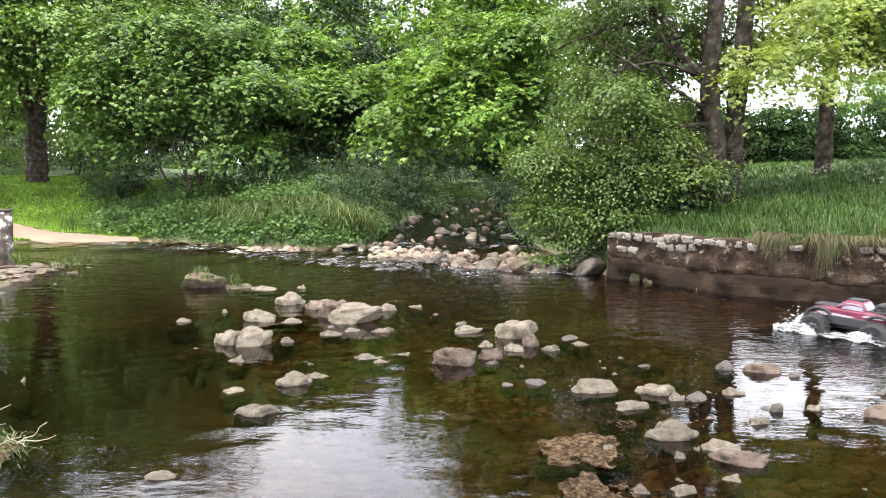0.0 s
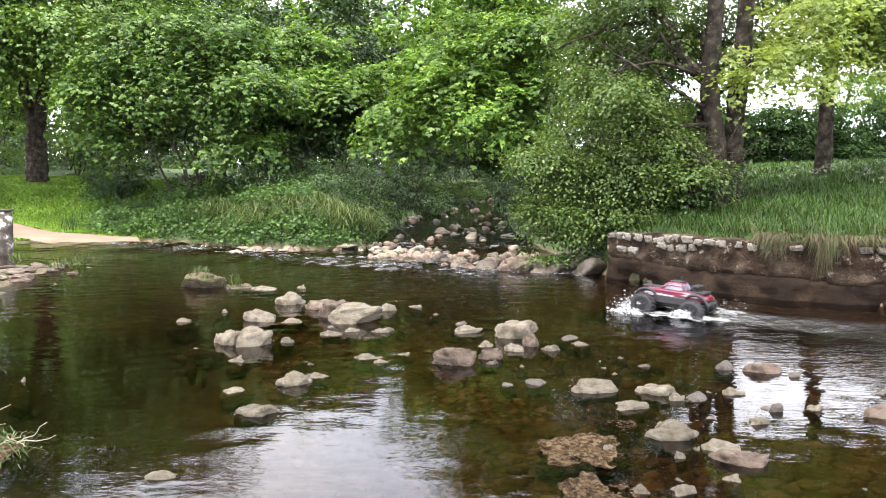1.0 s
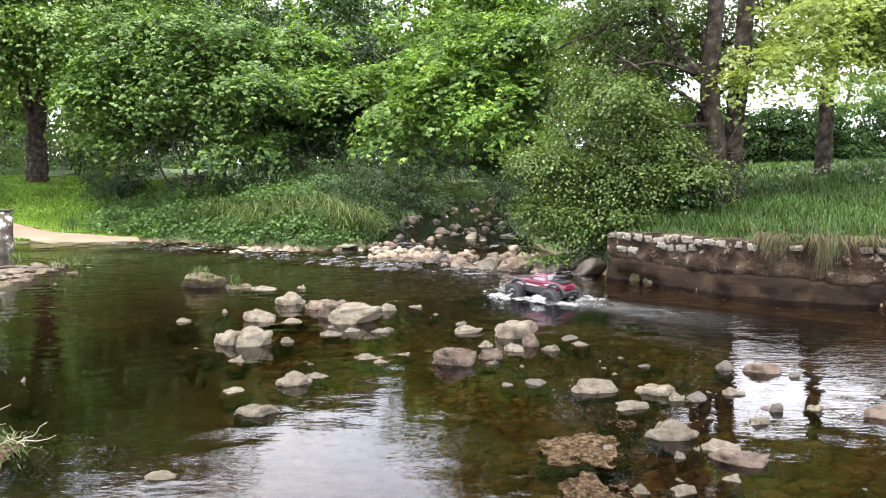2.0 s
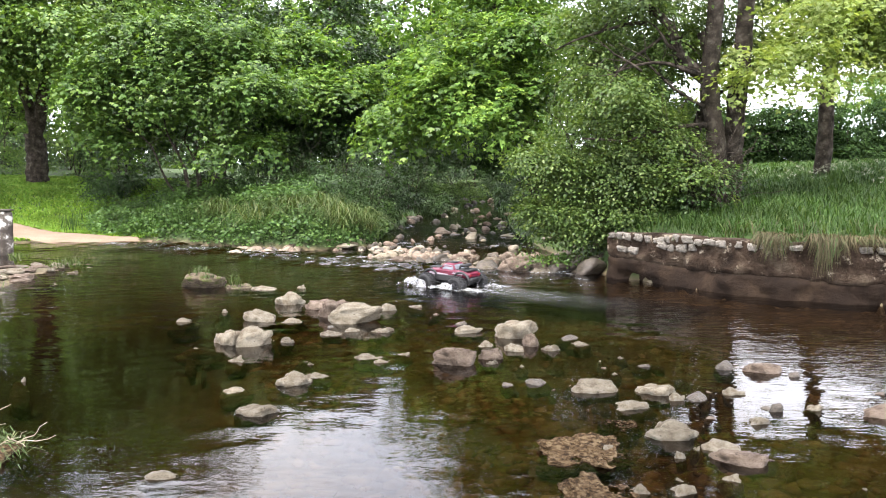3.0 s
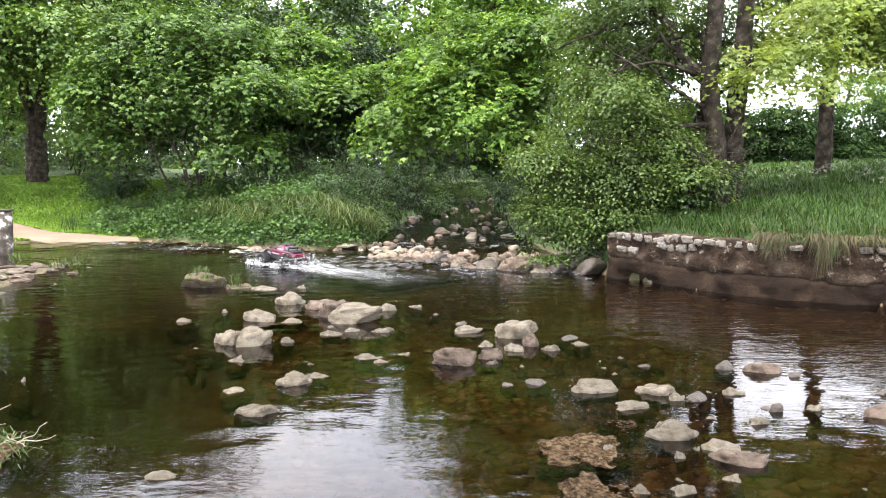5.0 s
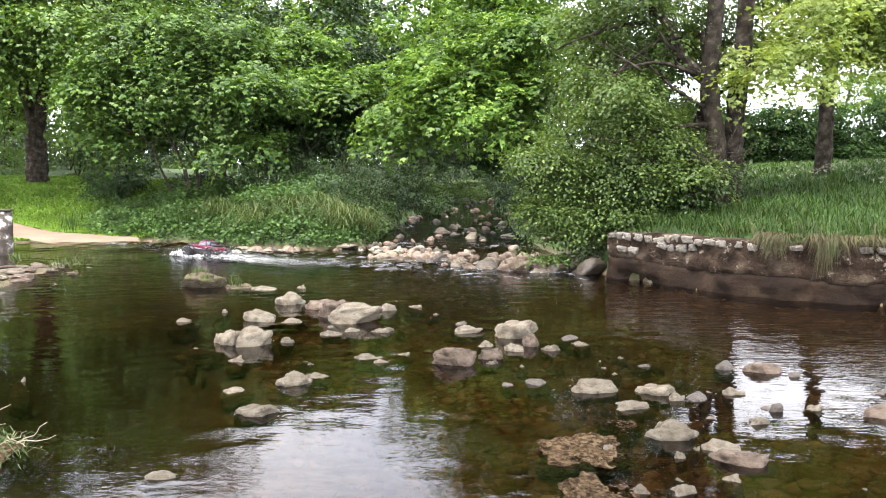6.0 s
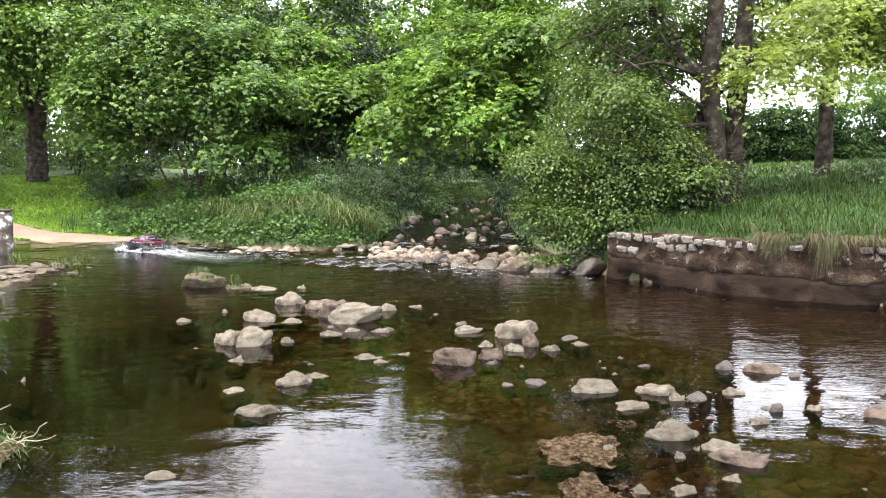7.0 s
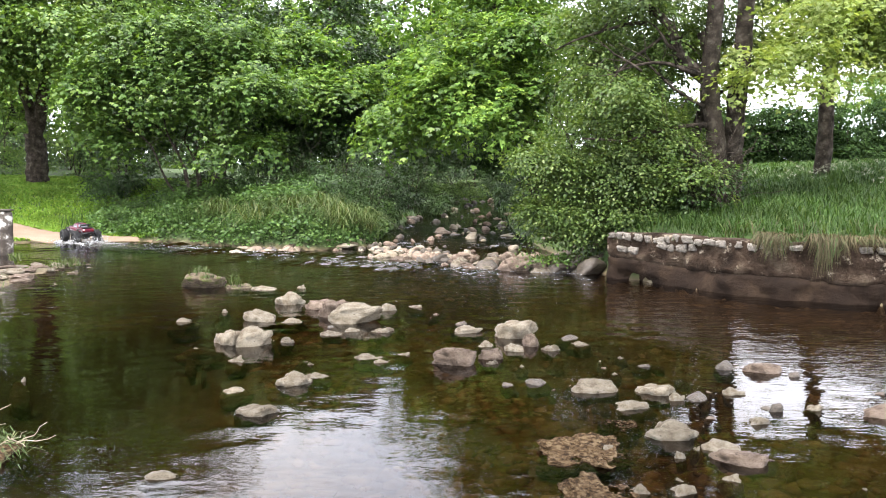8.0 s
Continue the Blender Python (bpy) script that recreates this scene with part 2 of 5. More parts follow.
# ---------- mesh helpers ----------
class Geo:
    """Vertices and faces that grow piece by piece."""
    def __init__(self):
        self.v, self.f = [], []

    def tube(self, pts, radii, sides=8, cap=True, rough=0.0):
        base = len(self.v)
        pts = [Vector(p) for p in pts]
        for i, p in enumerate(pts):
            d = (pts[min(i + 1, len(pts) - 1)] - pts[max(i - 1, 0)]).normalized()
            a = d.cross(Vector((0.31, 0.95, 0.05))).normalized()
            b = d.cross(a)
            for k in range(sides):
                th = 2 * math.pi * k / sides
                r = radii[i] * (1 + rough * (0.5 * noise.noise((math.cos(th) * 1.5 + p.x, math.sin(th) * 1.5 + p.y, p.z * 1.2)) + 1.0 * noise.noise((math.cos(th) * 4 + p.x, math.sin(th) * 4 + p.y, p.z * 5))))
                self.v.append(tuple(p + (a * math.cos(th) + b * math.sin(th)) * r))
        for i in range(len(pts) - 1):
            for k in range(sides):
                k2 = (k + 1) % sides
                self.f.append((base + i * sides + k, base + i * sides + k2, base + (i + 1) * sides + k2, base + (i + 1) * sides + k))
        if cap:
            self.f.append(tuple(base + k for k in range(sides))[::-1])
            self.f.append(tuple(base + (len(pts) - 1) * sides + k for k in range(sides)))
        return self

    def loft(self, rings):
        """Joins rings of equal length; both ends are closed."""
        base, n = len(self.v), len(rings[0])
        for r in rings:
            self.v.extend(tuple(p) for p in r)
        for i in range(len(rings) - 1):
            for k in range(n):
                k2 = (k + 1) % n
                self.f.append((base + i * n + k, base + i * n + k2, base + (i + 1) * n + k2, base + (i + 1) * n + k))
        self.f.append(tuple(base + k for k in range(n))[::-1])
        self.f.append(tuple(base + (len(rings) - 1) * n + k for k in range(n)))
        return self

    def box(self, c, s, chamfer=0.15):
        """A box about c of size s with bevelled upright edges and a narrowed top and bottom."""
        x, y, z = (k / 2 for k in s)
        m = chamfer * min(x, y, z)
        rings = []
        for zz, i in ((-z, m), (-z + m, 0), (z - m, 0), (z, m)):
            a, b = x - i, y - i
            rings.append([(c[0] + px, c[1] + py, c[2] + zz) for px, py in ((a - m, b), (-a + m, b), (-a, b - m), (-a, -b + m), (-a + m, -b), (a - m, -b), (a, -b + m), (a, b - m))])
        return self.loft(rings)

    def mesh(self, name, material, smooth=True):
        me = bpy.data.meshes.new(name)
        me.from_pydata([tuple(p) for p in self.v], [], self.f)
        bm = bmesh.new()
        bm.from_mesh(me)
        bmesh.ops.recalc_face_normals(bm, faces=bm.faces)
        bm.to_mesh(me)
        bm.free()
        me.materials.append(material)
        me.shade_smooth() if smooth else me.shade_flat()
        return me


def part(name, geo, material, parent, label="", smooth=True):
    me = geo if isinstance(geo, bpy.types.Mesh) else geo.mesh(name, material, smooth)
    ob = new(name, me)
    ob.parent = parent
    if label:
        tagged(ob, label)
    return ob


def thing(name, label, category, at=(0, 0, 0), turn=0, group="", kind=""):
    ob = new(name)
    ob.empty_display_size = 0.1
    ob.matrix_world = pose(*at, 0, 0, turn)
    return tagged(ob, label, category, group, kind)


def arrays_mesh(name, verts, tris, material):
    """A triangle mesh from number arrays."""
    me = bpy.data.meshes.new(name)
    me.vertices.add(len(verts))
    me.vertices.foreach_set("co", np.ascontiguousarray(verts, dtype=np.float32).ravel())
    me.loops.add(tris.size)
    me.loops.foreach_set("vertex_index", np.ascontiguousarray(tris, dtype=np.int32).ravel())
    me.polygons.add(len(tris))
    me.polygons.foreach_set("loop_start", np.arange(0, tris.size, 3, dtype=np.int32))
    me.update(calc_edges=True)
    me.validate()
    me.materials.append(material)
    return me


def unit(a):
    return a / np.maximum(np.linalg.norm(a, axis=1, keepdims=True), 1e-9)


def leaves(name, at, tip, up, size, material, lobes=1, width=0.62):
    """Folded leaf blades at the places given, each pointing along tip with its face towards up."""
    n = len(at)
    tip = unit(tip)
    side = unit(np.cross(tip, up))
    nrm = np.cross(side, tip)
    size = np.asarray(size).reshape(-1, 1) * np.ones((n, 1))
    vs, ts = [at], []
    count = n
    idx = np.arange(n)
    for k in range(lobes):
        ang = (k - (lobes - 1) / 2) * 0.95
        long = size * (1.0 if abs(ang) < 0.1 else 0.82)
        d = tip * math.cos(ang) + side * math.sin(ang)
        s = side * math.cos(ang) - tip * math.sin(ang)
        w = long * width * (0.5 if lobes == 1 else 0.47)
        l = at + d * long * 0.5 + s * w + nrm * w * 0.35
        r = at + d * long * 0.5 - s * w + nrm * w * 0.35
        e = at + d * long - nrm * long * 0.12
        vs += [l, e, r]
        li, ei, ri = count + idx, count + n + idx, count + 2 * n + idx
        ts += [np.stack([idx, ei, li], 1), np.stack([idx, ri, ei], 1)]
        count += 3 * n
    return arrays_mesh(name, np.concatenate(vs), np.concatenate(ts), material)


def crown_points(rng, lobes, per=26, reach=0.5, inner=0.45, droop=0.35):
    """Leaf places in flat sprays that stand out from rounded lobes (cx, cy, cz, rx, ry, rz, sprays)."""
    at, tips, ups = [], [], []
    puffs = []
    for cx, cy, cz, rx, ry, rz, count in lobes:
        puffs.append((cx, cy, cz, rx * 0.85, ry * 0.85, rz * 0.85, max(3, count // 6)))
        subs = max(5, count // 21)
        d = unit(rng.normal(size=(subs, 3)))
        for (dx, dy, dz), f, w in zip(d, rng.uniform(0.55, 0.98, subs), rng.uniform(0.7, 1.3, subs)):
            puffs.append((cx + dx * f * rx, cy + dy * f * ry, cz + dz * f * rz, 0.31 * rx * w, 0.31 * ry * w, 0.12 * rz * w, max(3, int(count * 0.95 / subs))))
    for cx, cy, cz, rx, ry, rz, count in puffs:
        d = unit(rng.normal(size=(count, 3)))
        rad = inner + (1 - inner) * rng.random((count, 1)) ** 0.6
        wob = 1 + 0.22 * np.sin(d[:, :1] * 5 + cx) * np.cos(d[:, 1:2] * 4 + cz * 2)
        o = np.array([[cx, cy, cz]]) + d * rad * wob * np.array([[rx, ry, rz]])
        out = unit(d * np.array([[1, 1, 0.35]]) + rng.normal(size=(count, 3)) * 0.3 + np.array([[0, 0, -droop * 0.5]]))
        sd = unit(np.cross(out, np.array([[0, 0, 1.0]])))
        sz = reach * (0.6 + 0.8 * rng.random((count, 1)))
        u, w = rng.random((count, per)), rng.normal(size=(count, per)) * 0.42
        p = o[:, None, :] + out[:, None, :] * (u * sz)[:, :, None] + sd[:, None, :] * (w * sz * (0.35 + 0.65 * u))[:, :, None]
        p[:, :, 2] -= droop * sz * u ** 2 - rng.normal(size=(count, per)) * 0.09 * sz
        at.append(p.reshape(-1, 3))
        t = out[:, None, :] + sd[:, None, :] * w[:, :, None] * 1.3 + rng.normal(size=(count, per, 3)) * 0.35
        t[:, :, 2] -= 0.35
        tips.append(t.reshape(-1, 3))
        up = np.array([[[0, 0, 1.0]]]) + d[:, None, :] * 0.45 + rng.normal(size=(count, per, 3)) * 0.38
        ups.append(up.reshape(-1, 3))
    return np.concatenate(at), np.concatenate(tips), np.concatenate(ups)


def crown(rng, parent, lobes, material, leaf, per=26, reach=0.5, palm=1, inner=0.45, name="crown", label="", width=0.62):
    a, t, u = crown_points(rng, lobes, int(per * 1.05), reach, inner)
    size = leaf * 0.8 * (0.65 + 0.6 * rng.random(len(a)))
    off = np.array(parent.location)[None, :]
    return part(name, leaves(name, a - off, t, u, size, material, palm, width), material, parent, label)


def limb(rng, start, end, r0, r1, sag=0.0, steps=9, wander=0.1):
    """A bent, tapering limb as points and radii."""
    s, e = Vector(start), Vector(end)
    n = (e - s).length
    ph = rng.random(3) * 6
    pts, rad = [], []
    for i in range(steps + 1):
        u = i / steps
        w = math.sin(math.pi * u) * wander * n
        pts.append(s.lerp(e, u) + Vector((math.sin(ph[0] + u * 5) * w, math.sin(ph[1] + u * 4) * w, math.sin(ph[2] + u * 5) * w * 0.6 - sag * math.sin(math.pi * u))))
        rad.append(r0 + (r1 - r0) * u ** 0.8)
    return pts, rad


# ---------- the lie of the land ----------
POOL = np.array([(-7.2, 6.2), (-6.4, 9), (-7.2, 11.5), (-8.7, 13.2), (-9.3, 14.6), (-8.2, 15.3), (-6.1, 15.6), (-4.7, 14.8), (-3.5, 14.15),
                 (-2.3, 13.6), (-1.4, 14.2), (-1.1, 16.7), (-0.5, 20), (-0.1, 26), (0.8, 34), (2.2, 34), (1.7, 26), (1.5, 20.5), (1.45, 16),
                 (1.95, 12.5), (2.25, 10.25), (2.85, 9.36), (3.3, 8.72), (3.8, 8.3), (4.56, 7.95), (6.5, 7.45), (10, 7.0), (40, 4.0), (40, -1.0),
                 (9, 1.1), (3, 1.5), (0, 1.7), (-1.5, 2.2), (-2.0, 2.9), (-2.4, 3.6), (-3.6, 4.4), (-5, 5.3)])
WALL_LINE = [(2.17, 10.04), (2.45, 9.68), (2.85, 9.21), (3.24, 8.62), (3.75, 8.17), (4.56, 7.81), (5.6, 7.5), (6.6, 7.25), (8.5, 6.95), (10.5, 6.75)]


def shore_distance(x, y):
    """Metres to the water's edge, more than 0 on land."""
    best = np.full(x.shape, 1e9)
    inside = np.zeros(x.shape, bool)
    for (ax, ay), (bx, by) in zip(POOL, np.roll(POOL, -1, 0)):
        dx, dy = bx - ax, by - ay
        u = np.clip(((x - ax) * dx + (y - ay) * dy) / (dx * dx + dy * dy), 0, 1)
        best = np.minimum(best, np.hypot(x - ax - u * dx, y - ay - u * dy))
        cross = ((ay > y) != (by > y)) & (x < (bx - ax) * (y - ay) / (by - ay + 1e-12) + ax)
        inside ^= cross
    return np.where(inside, -best, best)


def ramp01(v, a, b):
    u = np.clip((v - a) / (b - a), 0, 1)
    return u * u * (3 - 2 * u)


def water_level(x, y):
    """The pool lies level; the side stream comes down to it over stones."""
    return 0.05 * np.maximum(y - 13.2, 0) * ramp01(x, -1.6, -1.0) * ramp01(-x, -3.6, -2.4)


def swell(x, y):
    return 0.5 * np.sin(x * 1.7 + np.sin(y * 1.3)) + 0.3 * np.sin(y * 2.9 + x * 0.7) + 0.2 * np.sin(x * 5.1 + y * 3.7)


def land(x, y):
    """Height of the ground."""
    x, y = np.asarray(x, float), np.asarray(y, float)
    s = shore_distance(x, y)
    lvl = water_level(x, y)
    deep = 0.085 + 0.17 * ramp01(-x, 1.0, 2.6) * ramp01(8.5 - y, 0, 2.5)
    bed = lvl - np.minimum(deep, 0.05 + 0.28 * np.maximum(-s, 0)) + 0.02 * swell(x * 3, y * 3)
    spit = np.exp(-(((x + 5.75 + 0.12 * (y - 10)) / 0.75) ** 2) - ((y - 9.9) / 2.0) ** 4)
    bed = bed + spit * 0.10
    gentle = 0.08 + 0.50 * (1 - np.exp(-np.maximum(s, 0) / 0.9)) + 0.105 * np.minimum(s, 9) + 0.02 * np.clip(s - 9, 0, 60)
    path = np.exp(-((y - 16.0 - 0.22 * (-x - 6.6)) / 1.7) ** 4) * ramp01(-x, 5.6, 6.8)
    gentle = gentle * (1 - path) + path * (0.03 + 0.07 * np.maximum(s, 0))
    right = 0.60 + 0.135 * np.minimum(s, 7) + 0.02 * np.clip(s - 7, 0, 60)
    mask = ramp01(x, 2.1, 2.5) * ramp01(y, 5.0, 6.0) * ramp01(17 - y, 0, 3)
    near = 0.10 + 0.35 * np.maximum(s, 0)
    near = np.minimum(near, 0.35)
    g = gentle * (1 - mask) + right * mask
    nm = ramp01(6.0 - y, 0, 1.5)
    g = g * (1 - nm) + near * nm
    g = np.maximum(g, lvl + 0.04) + 0.04 * swell(x, y) * ramp01(s, 0.2, 1.5)
    return np.where(s < 0, bed, bed * np.exp(-np.maximum(s, 0) / 0.06) + g * (1 - np.exp(-np.maximum(s, 0) / 0.06)))


def ground_z(x, y):
    return float(land(np.array([x]), np.array([y]))[0])


def axis(lo, hi, step, far):
    mid = np.arange(lo, hi, step)
    grow = np.cumsum(step * 1.35 ** np.arange(1, 40))
    grow = grow[grow < far]
    return np.concatenate([lo - grow[::-1], mid, hi + grow])


def grid_mesh(name, xs, ys, z, material, keep=None):
    nx, ny = len(xs), len(ys)
    X, Y = np.meshgrid(xs, ys)
    verts = np.stack([X, Y, z(X, Y)], -1).reshape(-1, 3)
    i = np.arange((ny - 1) * (nx - 1))
    a = i // (nx - 1) * nx + i % (nx - 1)
    if keep is not None:
        a = a[keep(X, Y).reshape(-1)[a]]
    tris = np.concatenate([np.stack([a, a + 1, a + nx + 1], 1), np.stack([a, a + nx + 1, a + nx], 1)])
    me = arrays_mesh(name, verts, tris, material)
    me.shade_smooth()
    return me


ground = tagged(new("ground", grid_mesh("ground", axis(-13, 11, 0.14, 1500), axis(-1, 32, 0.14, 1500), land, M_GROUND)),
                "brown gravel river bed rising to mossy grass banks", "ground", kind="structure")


def wave(x, y):
    """The water's surface: almost still in the pool, broken where the stream runs in."""
    run = np.exp(-((y - 11.0 + 0.66 * x) / 0.9) ** 2) * ramp01(-x, -0.9, 0.4) * ramp01(x, -7.2, -5.2)
    right = ramp01(x, 1.8, 3.2) * ramp01(y, 3.8, 5.0) * 0.35
    st = ramp01(y, 13.0, 14.5)
    amp = 0.0006 + 0.0016 * ramp01(y, 4.5, 8.0) + 0.018 * run + 0.0012 * right + 0.003 * st
    w = np.sin(x * 6 + y * 16 + 1.5 * np.sin(x * 3.1)) + 0.8 * np.sin(-x * 10 + y * 21 + 2 * np.sin(y * 2.3)) + 0.6 * np.sin(x * 19 + y * 12 + np.sin(x * 7))
    w = w * (0.6 + 0.6 * np.sin(x * 2.3 + y * 1.1) * np.sin(y * 3.1 - x * 1.7))
    return water_level(x, y) + amp * w


wx = np.concatenate([np.arange(-10, 7, 0.07), np.arange(7, 41, 1.0)])
wy = np.concatenate([np.arange(-2, 2.4, 0.4), np.arange(2.4, 17.5, 0.055), np.arange(17.5, 34, 0.12)])
water = tagged(new("water", grid_mesh("water", wx, wy, wave, M_WATER, lambda X, Y: shore_distance(X, Y) < 0.5)),
               "dark clear river water with sky reflections and ripples", "river", kind="structure")


# ---------- path, retaining wall ----------
def build_path():
    us, vs = np.linspace(0, 1, 60), np.linspace(-1, 1, 14)
    g = Geo()
    for u in us:
        x = -5.9 - u * 12
        mid = 15.65 + 0.22 * (-x - 6.6)
        for v in vs:
            y = mid + v * (0.04 + 1.1 * min(1, u * 3.2)) * (1 + 0.12 * math.sin(u * 23 + v))
            g.v.append((x, y, ground_z(x, y) + 0.02 - 0.025 * abs(v) ** 6))
    for i in range(59):
        for k in range(13):
            a = i * 14 + k
            g.f.append((a, a + 1, a + 15, a + 14))
    tagged(new("path", g.mesh("path", M_PATH)), "pale sandy ford track running out of the river", "path", kind="structure")


def along(line, step):
    pts = [Vector((*line[0], 0))]
    for a, b in zip(line, line[1:]):
        a, b = Vector((*a, 0)), Vector((*b, 0))
        n = max(1, round((b - a).length / step))
        pts += [a.lerp(b, (k + 1) / n) for k in range(n)]
    return pts


def build_wall(rng):
    root = thing("wall_river", "brown stained concrete retaining wall along the river bank", "wall", kind="structure")
    pts = along(WALL_LINE, 0.06)
    rings, rings2 = [], []
    for i, p in enumerate(pts):
        d = (pts[min(i + 2, len(pts) - 1)] - pts[max(i - 2, 0)]).normalized()
        back = Vector((-d.y, d.x, 0))
        ring = []
        top = 0.60 + 0.03 * noise.noise((p.x * 2, p.y * 2, 0))
        under = 0.10 * max(0, 1 - abs(i - 7) / 7)
        mid = 0.26 + 0.05 * noise.noise((p.x * 1.7, p.y * 1.7, 5)) - 0.05 * min(1, i / 60)
        upper = []
        prof = [(0.0, -0.25), (0.0, 0.02)] + [(0.0, 0.02 + (mid - 0.02) * k / 5) for k in range(1, 6)] + [(0.05, mid + 0.015), (0.21, mid + 0.015), (0.21, -0.25)]
        prof2 = [(0.015, mid)] + [(0.015, mid + (top - mid) * k / 6) for k in range(1, 7)] + [(0.06, top + 0.02), (0.2, top + 0.02), (0.2, mid)]
        for off, z in prof2:
            n = noise.fractal((p.x * 5, p.y * 5, z * 6), 0.8, 2.0, 4)
            o = off + (0.06 * n + 0.03 * noise.noise((p.x * 13, p.y * 13, z * 15)) if off < 0.02 else 0)
            upper.append(p + back * o + Vector((0, 0, z)))
        rings2.append(upper)
        for off, z in prof:
            n = noise.fractal((p.x * 3, p.y * 3, z * 4), 1.0, 2.0, 4)
            o = off + (0.05 * n + 0.03 * noise.noise((p.x * 9, p.y * 9, z * 11)) + (under * 1.3 if z < 0.08 else 0) + 0.05 * (z > 0.1) * max(0, z - 0.1) if off < 0.02 else 0)
            ring.append(p + back * o + Vector((0, 0, z)))
        rings.append(ring)
    part("footing", Geo().loft(rings), M_FOOTING, root, "dark wet concrete footing")
    part("rubble_face", Geo().loft(rings2), M_WALL, root, "rough rubble face with flaking lime")
    # a course of pale stones along the top
    stones = [rock_mesh("wall_stone", k + 40, 2, 0.3, M_LIME, square=True) for k in range(5)]
    line = along(WALL_LINE, 0.02)
    for course, (z0, end, share) in enumerate(((0.565, 3.5, 0.86), (0.475, 1.3, 0.55), (0.40, 0.35, 0.7))):
        u = 0.03 + 0.05 * course
        while u < end:
            w = rng.uniform(0.08, 0.2)
            k = min(len(line) - 1, int((u + w / 2) / 0.02))
            p, q = line[k], line[min(k + 3, len(line) - 1)]
            ang = math.degrees(math.atan2(q.y - p.y, q.x - p.x))
            back = Vector((-(q.y - p.y), q.x - p.x, 0)).normalized()
            h = rng.uniform(0.07, 0.12)
            if rng.random() < share and not 2.55 < u < 2.75:
                s = part("stone", stones[int(rng.integers(5))], M_LIME, root)
                c = p + back * (0.045 + rng.uniform(-0.012, 0.012))
                s.matrix_world = Matrix.Translation((c.x, c.y, z0 + rng.uniform(-0.02, 0.02))) @ pose(0, 0, 0, rng.uniform(-6, 6), rng.uniform(-9, 9), ang) @ Matrix.Diagonal((w / 2 * 0.97, 0.075, h / 2, 1))
            u += w + rng.uniform(0.0, 0.025)


# ---------- stones ----------
def rock_mesh(name, seed, sub, rough, material, square=False, flat=False):
    """A worn stone about one metre in radius."""
    bm = bmesh.new()
    bmesh.ops.create_icosphere(bm, subdivisions=sub + 1, radius=1.0)
    o = Vector((seed * 3.7, seed * 1.9, seed * 5.3))
    r = random.Random(seed)
    cuts = [Vector((r.gauss(0, 1), r.gauss(0, 1), r.gauss(0, 0.8))).normalized() for k in range(11)]
    deep = [r.uniform(0.5, 0.82) for k in range(11)]
    for v in bm.verts:
        p = v.co.copy()
        if square:
            m = max(abs(p.x), abs(p.y), abs(p.z))
            p = p.lerp(p / m * 0.9, 0.72)
        for c, lim in () if square else zip(cuts, deep):
            d = p.dot(c)
            if d > lim:
                p -= c * (d - lim) * 0.9
        n = noise.fractal(p * 1.3 + o, 0.9, 2.0, 4)
        p *= 1 + rough * n * 1.1 + rough * 0.4 * noise.noise(p * 4 + o) + rough * 0.2 * noise.noise(p * 11 + o)
        if flat:
            p.z = min(p.z, 0.3) + 0.26 * noise.fractal(p * 4.5 + o, 0.4, 2.0, 5)
        v.co = p
    lo = [min(v.co[k] for v in bm.verts) for k in range(3)]
    hi = [max(v.co[k] for v in bm.verts) for k in range(3)]
    for v in bm.verts:
        v.co = [(v.co[k] - (lo[k] + hi[k]) / 2) * 2 / (hi[k] - lo[k]) for k in range(3)]
    me = bpy.data.meshes.new(name)
    bm.to_mesh(me)
    bm.free()
    me.materials.append(material)
    me.shade_smooth()
    return me


def stone(mesh, x, y, w, d, h, turn, label, group, rng, base=None, tilt=6):
    ob = new("stone", mesh)
    z = base if base is not None else ground_z(x, y)
    # the stone sits on the bed with its top at height h
    top = h
    zc, rz = (top + z - 0.02) / 2, (top - z + 0.02) / 2
    ob.matrix_basis = Matrix.Translation((x, y, zc)) @ pose(0, 0, 0, rng.uniform(-tilt, tilt), rng.uniform(-tilt, tilt), turn) @ Matrix.Diagonal((w / 2, d / 2, rz, 1))
    return tagged(ob, label, "stone", group)


def join_stones(obs):
    """The stones farther up the stream, as one lot."""
    vs, ts, count = [], [], 0
    mats = [M_PINK, M_ROCK, M_DARKROCK]
    slots = []
    for ob in obs:
        me = ob.data
        co = np.empty(len(me.vertices) * 3, np.float32)
        me.vertices.foreach_get("co", co)
        m = np.array(ob.matrix_basis)
        vs.append(co.reshape(-1, 3) @ m[:3, :3].T + m[:3, 3])
        tr = np.empty(len(me.polygons) * 3, np.int32)
        me.loops.foreach_get("vertex_index", tr)
        ts.append(tr.reshape(-1, 3) + count)
        slots.append(np.full(len(me.polygons), mats.index(me.materials[0]), np.int32))
        count += len(me.vertices)
        bpy.data.objects.remove(ob)
    me = arrays_mesh("stream_stones", np.concatenate(vs), np.concatenate(ts), mats[0])
    me.materials.append(mats[1])
    me.materials.append(mats[2])
    me.polygons.foreach_set("material_index", np.concatenate(slots))
    me.shade_smooth()
    tagged(new("stream_stones", me), "many stones strewn up the shaded stream", "stones", kind="stuff")


